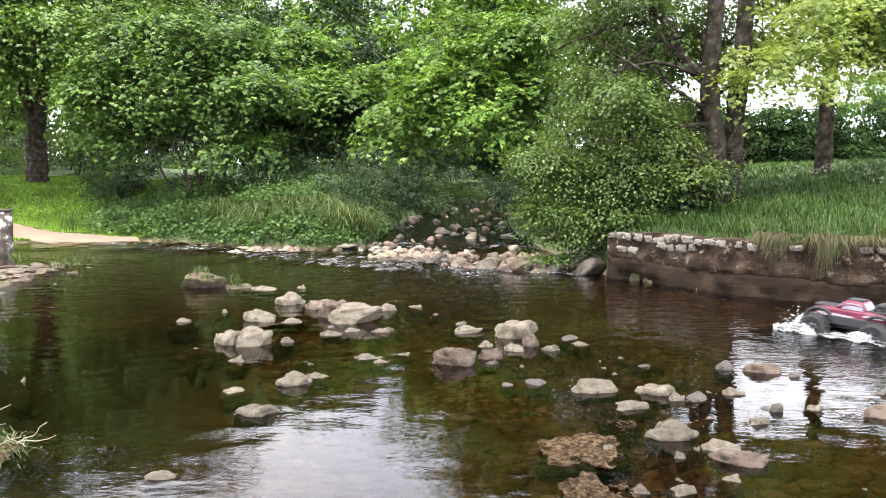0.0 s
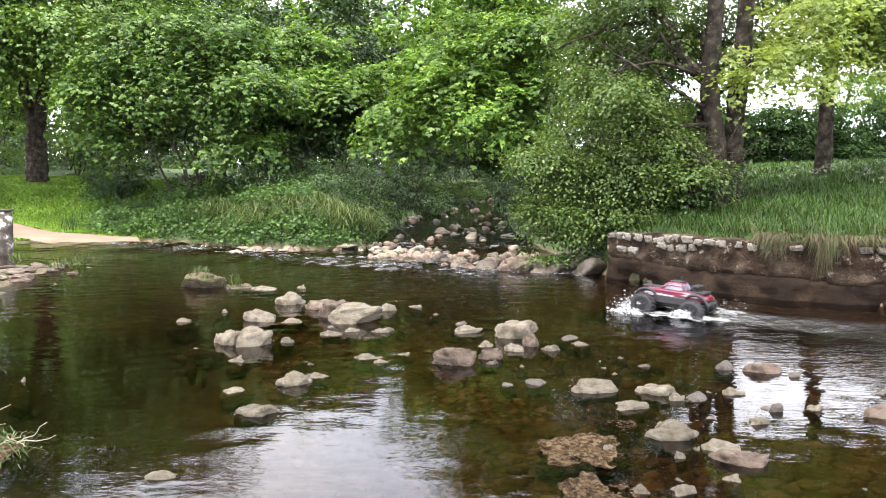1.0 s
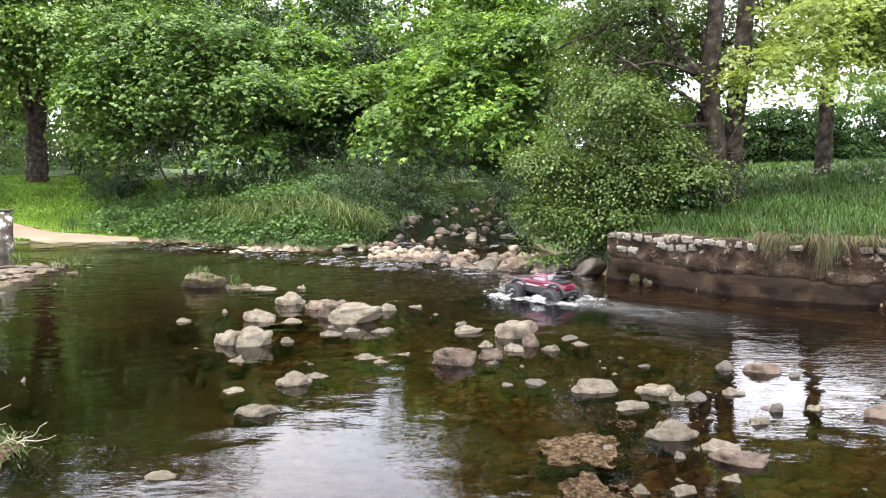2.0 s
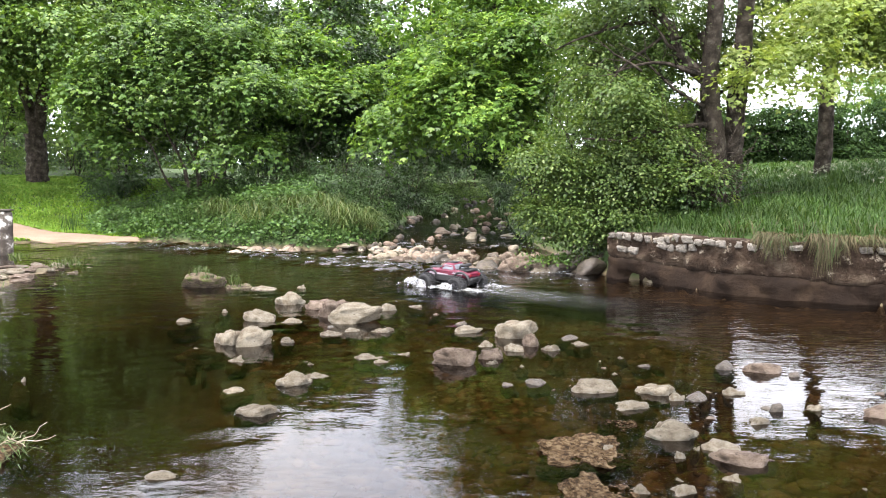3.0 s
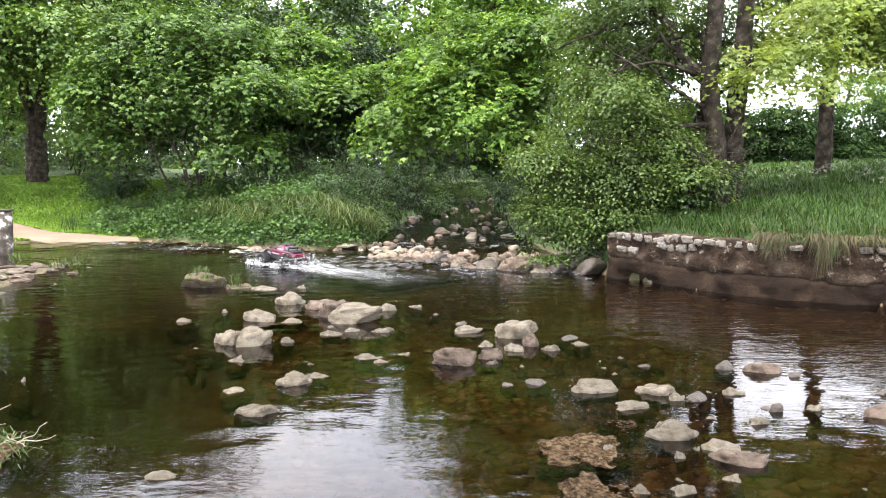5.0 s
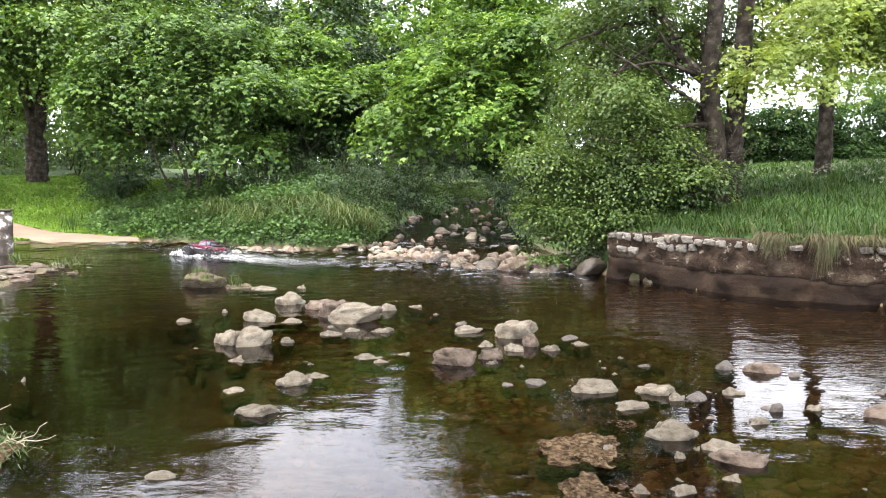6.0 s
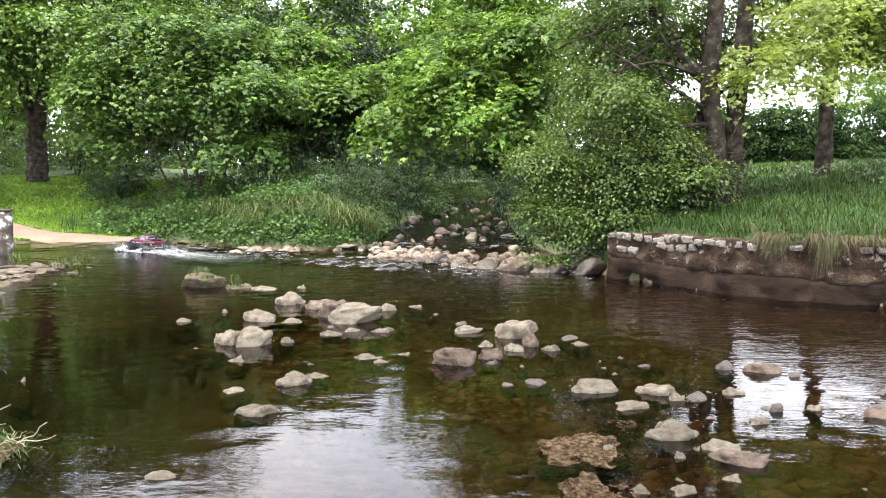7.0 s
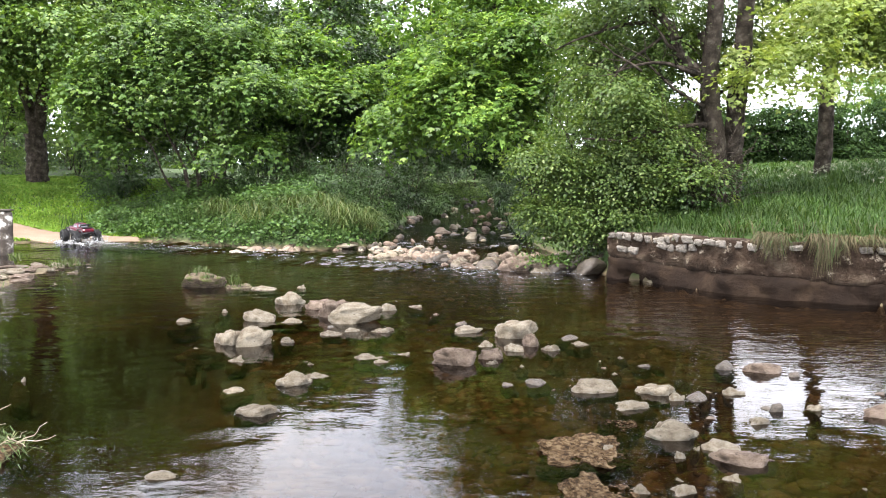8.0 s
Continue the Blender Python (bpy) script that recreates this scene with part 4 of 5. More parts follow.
    tree(rng, "low spreading alder bush with olive green leaves", (2.9, 11.4, z - 0.1), st,
         [(1.8, 11.2, 1.65, 0.6, 0.6, 0.35, 150), (1.68, 11.1, 1.1, 0.5, 0.5, 0.5, 150), (2.5, 11.0, 1.4, 0.9, 0.6, 0.5, 220), (2.3, 10.9, 0.9, 0.7, 0.5, 0.35, 150), (3.0, 11.0, 1.15, 0.6, 0.5, 0.5, 110), (1.9, 11.0, 0.65, 0.6, 0.4, 0.25, 80), (1.38, 10.9, 1.6, 0.35, 0.3, 0.14, 30), (1.4, 11.0, 0.8, 0.3, 0.3, 0.14, 24), (2.9, 10.8, 1.95, 0.7, 0.4, 0.22, 60), (3.3, 10.7, 1.5, 0.5, 0.4, 0.25, 44), (2.5, 10.9, 2.1, 0.9, 0.4, 0.14, 40)],
         L_ALDER, 0.06, 36, 0.34, 1, 0.35, name="alder_bush", width=0.85)
    z = ground_z(3.7, 10.75)
    tree(rng, "tangle of dark brushwood and ivy round the alder foot", (3.7, 10.75, z - 0.05), [((3.7, 10.75, z - 0.05), (3.65, 10.7, z + 0.7), 0.02, 0.008, 0)] + [((3.7 + rng.uniform(-0.5, 0.5), 10.7 + rng.uniform(-0.2, 0.2), z - 0.05), (3.7 + rng.uniform(-0.8, 0.6), 10.6 + rng.uniform(-0.3, 0.3), z + rng.uniform(0.5, 1.1)), 0.012, 0.003, -0.05) for _ in range(22)],
         [(3.75, 10.8, z + 0.45, 0.5, 0.35, 0.45, 40), (3.3, 10.6, z + 0.2, 0.6, 0.3, 0.25, 40)], L_DARK, 0.055, 24, 0.25, 1, 0.4, name="brushwood_bush", width=0.85)
    # tree on the grass with fresh hanging leaves
    z = ground_z(6.94, 14)
    tree(rng, "slim tree with fresh yellow green leaves on the grass", (6.94, 14, z - 0.1),
         [((6.84, 14, z - 0.1), (6.98, 14, 3.6), 0.14, 0.12, 0), ((6.98, 14, 3.5), (6.9, 13.9, 6.5), 0.12, 0.06, 0), ((7.05, 14, 3.45), (8.9, 13.6, 3.9), 0.085, 0.05, 0.1), ((7.0, 14, 3.7), (5.2, 12.0, 4.0), 0.05, 0.015, -0.2)],
         [(5.6, 11.6, 3.85, 1.3, 0.9, 0.4, 70), (4.9, 11.0, 3.2, 0.9, 0.6, 0.28, 44), (6.5, 11.8, 4.1, 1.0, 0.9, 0.35, 46), (7.6, 13.2, 4.4, 1.6, 1.2, 0.6, 80), (4.4, 10.5, 2.75, 0.6, 0.4, 0.16, 26), (7.5, 13.5, 6.5, 2.4, 2.0, 1.6, 200), (6.3, 11.7, 3.45, 0.9, 0.8, 0.28, 60), (7.0, 12.3, 3.75, 0.9, 0.8, 0.4, 70), (5.2, 11.6, 3.5, 0.8, 0.7, 0.3, 60), (5.9, 12.0, 4.3, 1.2, 0.9, 0.4, 70), (7.4, 12.6, 3.2, 0.6, 0.5, 0.2, 26)],
         L_FRESH, 0.08, 34, 0.5, 3, 0.45)
    # broad tree at the edge of the field
    z = ground_z(11.9, 20)
    tree(rng, "broad light green tree at the edge of the field", (11.9, 20, z - 0.1),
         [((11.9, 20, z - 0.1), (11.7, 20, 4.6), 0.18, 0.12, 0), ((11.7, 20, 4.5), (8.2, 18.8, 5.4), 0.09, 0.02, -0.2), ((11.7, 20, 4.5), (10.6, 19.5, 7.0), 0.1, 0.03, 0)],
         [(8.3, 18.7, 5.9, 1.6, 1.1, 0.7, 36), (10.4, 19.2, 6.1, 1.5, 1.1, 0.8, 40), (12.2, 19.6, 6.2, 1.4, 1.1, 0.9, 36)], L_MID, 0.13, 30, 0.6, 1, 0.45, width=0.95)
    # hedge at the far side of the field
    for k in range(9):
        x, y = 9.6 + k * 2.0, 30.0 + 0.5 * math.sin(k * 2)
        z = ground_z(x, y)
        h = 4.25 - z + 0.25 * math.sin(k * 1.7)
        tree(rng, "dense dark hawthorn hedge bush at the field edge", (x, y, z - 0.1), [((x, y, z - 0.1), (x, y, z + h * 0.6), 0.06, 0.03, 0)],
             [(x, y, z + h * 0.55, 1.6, 0.9, h * 0.46, 240), (x, y - 0.3, z + h * 0.22, 1.5, 0.8, h * 0.25, 90), (x + 0.4, y + 0.6, z + h * 0.5, 1.5, 0.6, h * 0.4, 60), (x + 0.9, y + 0.9, z + h * 0.3, 1.6, 0.5, h * 0.32, 120)], L_HEDGE, 0.16, 26, 0.5, 1, 0.4, name="hedge_bush", group="hedge bushes")
    for x, y, h in ((17.6, 34, 5.4), (20.4, 35, 6.0)):
        z = ground_z(x, y)
        tree(rng, "pale green young tree behind the hedge", (x, y, z - 0.1), [((x, y, z - 0.1), (x, y, z + h), 0.1, 0.03, 0)],
             [(x, y, z + h * 0.7, 1.7, 1.3, h * 0.34, 230)], L_SYC, 0.14, 24, 0.5, 1, 0.4, name="young_tree")
    # shrubs along the far bank; the L_DARK ones carry shade in their leaf colour
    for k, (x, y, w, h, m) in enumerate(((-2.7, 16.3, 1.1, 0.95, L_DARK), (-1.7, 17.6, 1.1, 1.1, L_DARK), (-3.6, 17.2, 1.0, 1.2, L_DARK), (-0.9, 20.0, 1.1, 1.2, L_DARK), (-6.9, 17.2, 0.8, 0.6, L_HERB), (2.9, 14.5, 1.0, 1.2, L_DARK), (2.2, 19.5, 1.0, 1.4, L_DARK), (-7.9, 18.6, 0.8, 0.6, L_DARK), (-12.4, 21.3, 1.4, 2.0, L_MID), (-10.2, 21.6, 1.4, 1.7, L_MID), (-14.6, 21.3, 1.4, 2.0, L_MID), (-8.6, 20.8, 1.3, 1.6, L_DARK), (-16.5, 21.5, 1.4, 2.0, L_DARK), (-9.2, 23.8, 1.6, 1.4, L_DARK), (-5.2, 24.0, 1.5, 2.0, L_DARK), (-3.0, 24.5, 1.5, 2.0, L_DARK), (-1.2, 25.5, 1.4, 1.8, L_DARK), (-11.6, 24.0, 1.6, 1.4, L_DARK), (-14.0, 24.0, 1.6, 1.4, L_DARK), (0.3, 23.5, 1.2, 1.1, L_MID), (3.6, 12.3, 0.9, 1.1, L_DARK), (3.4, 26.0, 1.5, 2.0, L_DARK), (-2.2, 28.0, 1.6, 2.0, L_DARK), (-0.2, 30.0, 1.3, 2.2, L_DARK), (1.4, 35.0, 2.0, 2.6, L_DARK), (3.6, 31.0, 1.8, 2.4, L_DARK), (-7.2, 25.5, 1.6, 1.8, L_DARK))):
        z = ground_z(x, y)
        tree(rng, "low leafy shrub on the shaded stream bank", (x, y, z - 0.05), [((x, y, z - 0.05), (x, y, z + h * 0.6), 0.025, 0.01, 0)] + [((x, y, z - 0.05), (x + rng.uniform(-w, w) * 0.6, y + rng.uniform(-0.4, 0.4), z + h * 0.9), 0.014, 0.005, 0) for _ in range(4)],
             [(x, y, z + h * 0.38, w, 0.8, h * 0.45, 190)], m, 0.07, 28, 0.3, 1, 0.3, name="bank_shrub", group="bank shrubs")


def build_far_woods(rng):
    """The woods that close the view behind the first trees."""
    root = thing("far_woods", "dense dark green woodland behind the stream", "woodland", (0, 30, 0), kind="stuff")
    lobes = []
    g = Geo()
    for k in range(40):
        x = -34 + k * 1.15 + rng.uniform(-0.5, 0.5)
        y = 35 + rng.uniform(0, 7) + 0.02 * x * x
        if x > 11.5:
            continue
        h = rng.uniform(9.0, 10.4) + (2.6 if x < -10 else 0) if abs(x + 2.4) > 1.1 else 8.2
        if x > 5.0:
            y, h = 31 + 2 * rng.random(), (6.6 if x < 9.6 else 3.4)
        lobes += [(x, y, 1.0 + h * 0.72, 1.9, 1.6, h * 0.3, 110), (x + rng.uniform(-1, 1), y - 0.9, 1.0 + h * 0.38, 1.7, 1.4, h * 0.26, 90), (x + rng.uniform(-1, 1), y - 1.4, 1.4, 1.5, 1.2, 0.9, 40), (x, y - 3.0, 1.5, 1.4, 1.0, 1.0, 50)]
        pts, rad = limb(rng, (x, y - 30, 0.3), (x + rng.uniform(-0.5, 0.5), y - 30, h), 0.16, 0.05, 0, 8, 0.03)
        g.tube(pts, rad, 7, True, 0.2)
    part("trunks", g, M_BARK, root)
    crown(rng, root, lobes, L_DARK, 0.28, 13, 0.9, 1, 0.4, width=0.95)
    # every second lobe repeated nearer in a lighter leaf: sunlight put into colour
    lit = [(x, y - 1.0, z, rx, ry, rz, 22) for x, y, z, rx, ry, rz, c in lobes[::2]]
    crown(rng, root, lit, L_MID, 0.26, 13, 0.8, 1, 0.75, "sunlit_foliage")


def build_valley_woods(rng):
    """Tall woods on the valley side, far up the stream."""
    root = thing("valley_woods", "tall hazy green woods far up the valley", "woodland", (0, 80, 0), kind="stuff")
    lobes, g = [], Geo()
    for k in range(24):
        x, y = -36 + k * 1.75 + rng.uniform(-0.6, 0.6), rng.uniform(74, 86)
        h = 20.0 + rng.uniform(-1.0, 0.8) + max(0, (-x - 14) * 0.25)
        for u in (0.25, 0.45, 0.65, 0.82):
            lobes.append((x + rng.uniform(-1, 1), y, 1 + h * u, 2.3, 2.0, h * 0.15, 48))
        pts, rad = limb(rng, (x, y - 80, 0.2), (x, y - 80, h), 0.3, 0.08, 0, 8, 0.02)
        g.tube(pts, rad, 7, True, 0.2)
    part("trunks", g, M_BARK, root)
    crown(rng, root, lobes, L_MID, 0.55, 12, 1.2, 1, 0.4, width=0.95)


# ---------- grass and herbs ----------
def blades(rng, name, x, y, z, length, lean, material, width=0.008, drop=0.5):
    """Bent grass blades rooted at the places given."""
    n = len(x)
    a = rng.random(n) * 6.283
    l = length * (0.55 + 0.7 * rng.random(n))
    ln = lean * (0.4 + rng.random(n))
    dx, dy = np.cos(a), np.sin(a)
    base = np.stack([x, y, z], 1)
    d = np.stack([dx, dy, 0 * dx], 1)
    s = np.stack([-dy, dx, 0 * dx], 1) * (width * (0.7 + 0.6 * rng.random(n)))[:, None]
    up = np.array([[0, 0, 1.0]])
    m = base + d * (l * ln * 0.45)[:, None] + up * (l * 0.62)[:, None]
    e = base + d * (l * ln * 1.25)[:, None] + up * (l * (1.0 - drop * ln))[:, None]
    v = np.concatenate([base - s, base + s, m - s * 0.8, m + s * 0.8, e])
    i = np.arange(n)
    t = np.concatenate([np.stack([i, i + n, i + 3 * n], 1), np.stack([i, i + 3 * n, i + 2 * n], 1), np.stack([i + 2 * n, i + 3 * n, i + 4 * n], 1)])
    return arrays_mesh(name, v, t, material)


def scatter(rng, n, x0, x1, y0, y1, test):
    x, y = x0 + (x1 - x0) * rng.random(n), y0 + (y1 - y0) * rng.random(n)
    k = test(x, y, shore_distance(x, y))
    return x[k], y[k], land(x[k], y[k])


def path_mask(x, y):
    return (np.abs(y - 15.65 - 0.22 * (-x - 6.6)) < 0.02 + 1.0 * np.clip((-5.9 - x) / 12 * 3.2, 0, 1)) & (x < -5.9)


def build_grass(rng):
    x, y, z = scatter(rng, 85000, 2.3, 13, 6.9, 20, lambda x, y, s: (s > 0.07) & (y > 7))
    tagged(new("bank_grass", blades(rng, "bank_grass", x, y, z - 0.02, 0.25, 0.95, L_GRASS, 0.0055)), "long green grass on the raised bank", "grass", kind="stuff")
    x, y, z = scatter(rng, 90000, -14, -5.8, 15, 21.5, lambda x, y, s: (s > 0.1) & ~path_mask(x, y))
    tagged(new("lawn_grass", blades(rng, "lawn_grass", x, y, z - 0.005, 0.075, 0.9, L_LAWN, 0.016)), "short mown bright green lawn grass", "grass", kind="stuff")
    x, y, z = scatter(rng, 26000, 6, 22, 18, 30, lambda x, y, s: s > 1)
    tagged(new("field_grass", blades(rng, "field_grass", x, y, z - 0.02, 0.32, 0.8, L_GRASS, 0.014)), "rough green grass of the field behind the bank", "grass", kind="stuff")
    # dry grass that hangs over the wall
    pts = along(WALL_LINE, 0.02)
    g = Geo()
    for _ in range(11000):
        k = int(rng.integers(105, len(pts) - 5))
        p, q = pts[k], pts[k + 4]
        back = Vector((-(q.y - p.y), q.x - p.x, 0)).normalized()
        dens = 0.10 + 1.5 * max(0, noise.noise((p.x * 3.1, p.y * 3.1, 3)) + 0.18)
        if rng.random() > dens:
            continue
        l = rng.uniform(0.12, 0.46) * dens * (1.4 if p.x > 4.0 else 0.7)
        b = p + back * rng.uniform(0.02, 0.18) + Vector((0, 0, 0.62 + rng.uniform(0, 0.07)))
        o = -back * rng.uniform(0.06, 0.16)
        sd = (q - p).normalized() * rng.uniform(-0.1, 0.1)
        w = (q - p).normalized() * 0.003
        m = b + o + sd * 0.4 + Vector((0, 0, 0.05))
        m2 = m + o * 0.35 + sd * 0.4 - Vector((0, 0, l * 0.45))
        e = m2 + sd * 0.4 - Vector((0, 0, l * 0.6))
        i = len(g.v)
        g.v += [b - w, b + w, m - w, m + w, m2 - w, m2 + w, e]
        g.f += [(i, i + 1, i + 3, i + 2), (i + 2, i + 3, i + 5, i + 4), (i + 4, i + 5, i + 6)]
    tagged(new("hanging_grass", g.mesh("hanging_grass", L_DRY, False)), "straw coloured dry grass hanging over the wall", "grass", kind="stuff")
    x, y, z = scatter(rng, 5000, 2.3, 10, 6.5, 11.5, lambda x, y, s: (s > 0.02) & (s < 0.55) & (x > 3.3))
    tagged(new("edge_grass", blades(rng, "edge_grass", x, y, z - 0.02, 0.26, 0.8, L_DRY, 0.006)), "mixed dry and green grass along the bank edge", "grass", kind="stuff")
    # white flowers among the grass
    x, y, z = scatter(rng, 700, 4.5, 10, 9, 14.5, lambda x, y, s: (s > 0.8) & (swell(x * 1.3, y * 1.7) > 0.15))
    n = len(x)
    at = np.stack([x, y, z + 0.22 + 0.12 * rng.random(n)], 1).repeat(6, 0) + rng.normal(size=(n * 6, 3)) * 0.012
    tagged(new("bank_flowers", leaves("bank_flowers", at, rng.normal(size=at.shape) + [[0, 0, 0.4]], rng.normal(size=at.shape) + [[0, 0, 2]], 0.022, L_FLOWER)), "small white flowers among the bank grass", "flowers", kind="stuff")
    # water plants among the stones by the wall's end
    n = 420
    x, y = 1.55 + rng.normal(size=n) * 0.22, 10.75 + rng.normal(size=n) * 0.16
    at = np.stack([x, y, 0.10 + 0.12 * rng.random(n)], 1)
    tagged(new("water_plants", leaves("water_plants", at, rng.normal(size=at.shape) + [[0, -0.3, 0.2]], rng.normal(size=at.shape) * 0.4 + [[0, -0.2, 1]], 0.05, L_MID, 1, 0.7)), "fresh green water plants between the stones", "water plants", kind="stuff")
    # leafy herbs on the far bank
    x, y, z = scatter(rng, 11500, -9, -1.2, 13.6, 19, lambda x, y, s: (s > 0.02) & (s < 2.6) & ~path_mask(x, y) & (x > -8 + (y - 15) * 0.2))
    n, per = len(x), 7
    hgt = 0.06 + 0.34 * rng.random(n) * (0.4 + 0.6 * ramp01(shore_distance(x, y), 0, 1.2)) * (0.35 + 0.9 * ramp01(swell(x * 1.5 + 2, y * 1.9), -0.5, 0.6))
    at = np.stack([x, y, z + hgt], 1).repeat(per, 0)
    a = rng.random(n * per) * 6.283
    tip = np.stack([np.cos(a), np.sin(a), 0.1 - 0.5 * rng.random(n * per)], 1)
    at += tip * [[0.03, 0.03, 0]] + rng.normal(size=at.shape) * [[0.03, 0.03, 0.05]]
    up = np.array([[0, -0.35, 1.0]]) + rng.normal(size=at.shape) * 0.3
    tagged(new("bank_herbs", leaves("bank_herbs", at, tip, up, 0.066 * (0.4 + 1.0 * rng.random(len(at))), L_HERB, 1, 0.8)), "broad leaved green herbs and nettles along the shore", "herbs", kind="stuff")
    x, y, z = scatter(rng, 5200, -8.5, -1.4, 13.7, 17.5, lambda x, y, s: (s > 0.15) & (s < 2.4) & ~path_mask(x, y) & (swell(x * 1.7, y * 2.1) > -0.1))
    tagged(new("bank_stalks", blades(rng, "bank_stalks", x, y, z, 0.5, 0.35, L_GRASS, 0.006, 0.6)), "thin grass stalks among the shore herbs", "grass", kind="stuff")
    x, y, z = scatter(rng, 900, -8.0, -2.0, 14.5, 18, lambda x, y, s: (s > 0.6) & (s < 3.2) & ~path_mask(x, y) & (swell(x * 2.3, y * 1.1) > 0.2))
    n = len(x)
    at = np.stack([x, y, z + 0.25 + 0.3 * rng.random(n)], 1).repeat(9, 0) + rng.normal(size=(n * 9, 3)) * 0.05
    tagged(new("nettle_tops", leaves("nettle_tops", at, rng.normal(size=at.shape) + [[0, 0, 0.1]], rng.normal(size=at.shape) * 0.5 + [[0, -0.2, 1]], 0.06, L_HERB, 1, 0.55)), "light green nettle tops above the herbs", "herbs", kind="stuff")
    # tall grass tussocks
    for k, (cx, cy) in enumerate(((-1.95, 14.5), (-1.6, 14.9), (-2.9, 14.9), (-2.3, 14.9), (-3.6, 14.8), (-4.6, 15.6))):
        n = 260 if k < 4 else 150
        r = rng.normal(size=(n, 2)) * 0.13
        x, y = cx + r[:, 0], cy + r[:, 1]
        tagged(new("grass_tussock", blades(rng, "grass_tussock", x, y, land(x, y) - 0.02, 0.66, 1.0, L_REED, 0.008, 0.75)), "tall arching grass tussock at the water edge", "grass tussock", "grass tussocks", "stuff")
    # grass under the trees, with their shade put into the blade colour
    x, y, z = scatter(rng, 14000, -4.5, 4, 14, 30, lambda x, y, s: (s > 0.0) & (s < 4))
    tagged(new("shade_grass", blades(rng, "shade_grass", x, y, z - 0.02, 0.25, 0.7, L_DARK, 0.012)), "rough grass under the trees by the stream, coloured darker for shade", "grass", kind="stuff")
    # small plants on the stones
    for cx, cy, zz, n, h in ((-2.97, 9.16, 0.15, 40, 0.09), (-2.92, 9.16, 0.16, 50, 0.12), (-2.80, 9.10, 0.13, 60, 0.05), (-2.46, 9.14, 0.02, 24, 0.2), (-5.15, 8.35, 0.08, 90, 0.10), (-5.2, 10.6, 0.1, 90, 0.12), (-6.3, 11.2, 0.1, 60, 0.14)):
        r = rng.normal(size=(n, 2)) * (0.045 if n < 80 else 0.13)
        tagged(new("grass_tuft", blades(rng, "grass_tuft", cx + r[:, 0], cy + r[:, 1], np.full(n, zz), h, 0.6, L_REED, 0.005)), "small green tuft of grass on a mossy stone", "grass tuft", "grass tufts on stones", "stuff")


# ---------- small fixed things ----------
def build_post():
    z = ground_z(-7.42, 12.95)
    root = thing("marker_post", "weathered dark post with flaking white paint", "post", (-7.42, 12.95, z - 0.1), 12)
    g = Geo()
    rings = []
    for k, (zz, r) in enumerate(((0, 0.115), (0.25, 0.11), (0.5, 0.108), (0.82, 0.105), (0.9, 0.10), (0.93, 0.07))):
        rings.append([(r * (1.1 if abs(math.cos(t)) > 0.6 else 1) * math.cos(t) + 0.03 * zz, r * math.sin(t) + 0.01 * noise.noise((t, zz * 4, 1)), zz) for t in [2 * math.pi * i / 12 for i in range(12)]])
    part("post_body", g.loft(rings), M_POST, root)
    cap = Geo().box((0.028, 0, 0.945), (0.2, 0.19, 0.03))
    part("cap", cap, M_DARKROCK, root, "dark worn timber cap")


M_POST = surface("flaking_white_paint", [(0.46, (0.05, 0.04, 0.03)), (0.56, (0.14, 0.12, 0.10)), (0.62, (0.55, 0.53, 0.48))], 7.0, 0.85, 0.6, 0.01, "Object", 6, 0)


def build_driftwood(rng):
    root = thing("driftwood_clump", "pale tangle of flood grass and dead twigs at the water", "driftwood", (-2.14, 3.66, 0))
    g = Geo()
    for k in range(14):
        a = rng.uniform(-0.6, 2.8)
        s = Vector((rng.uniform(-0.35, 0.12), rng.uniform(-0.25, 0.15), rng.uniform(0.0, 0.1)))
        e = s + Vector((math.cos(a) * rng.uniform(0.08, 0.2), math.sin(a) * 0.12, rng.uniform(-0.04, 0.12)))
        pts, rad = limb(rng, s, e, 0.003, 0.0015, 0, 5, 0.12)
        g.tube(pts, rad, 5)
    part("twigs", g, M_TWIG, root)
    for e, r in (((0.0, 0.05, 0.22), 0.004), ((-0.06, 0.0, 0.15), 0.003), ((-0.1, 0.1, 0.26), 0.003)):
        pts, rad = limb(rng, (-0.15, 0, 0.03), e, r, 0.002, -0.03, 8, 0.08)
        part("stick", Geo().tube(pts, rad, 5), M_TWIG, root, "bare pale stick")
    n = 1100
    x, y = -0.22 + rng.normal(size=n) * 0.13, -0.08 + rng.normal(size=n) * 0.1
    part("flood_grass", blades(rng, "flood_grass", x, y, 0.06 - 0.25 * np.abs(x + 0.2) + 0 * y, 0.05, 2.4, L_REED, 0.003, 0.6), L_REED, root)
    mound = rock_mesh("mound", 71, 3, 0.25, M_CRUST)
    mo = part("mound", mound, M_CRUST, root)
    mo.matrix_basis = Matrix.Translation((-0.2, -0.08, -0.06)) @ Matrix.Diagonal((0.3, 0.24, 0.13, 1))

# ---------- the model truck ----------
def paint(name, col, rough=0.3, spread=0.0, metal=0.0):
    c2 = tuple(min(1, k * 1.25 + 0.01) for k in col)
    return surface(name, [(0.35, tuple(k * 0.8 for k in col)), (0.7, c2)], 9.0, rough, 0.05, 0.002, "Object", 8, spread, metal, 0.5)


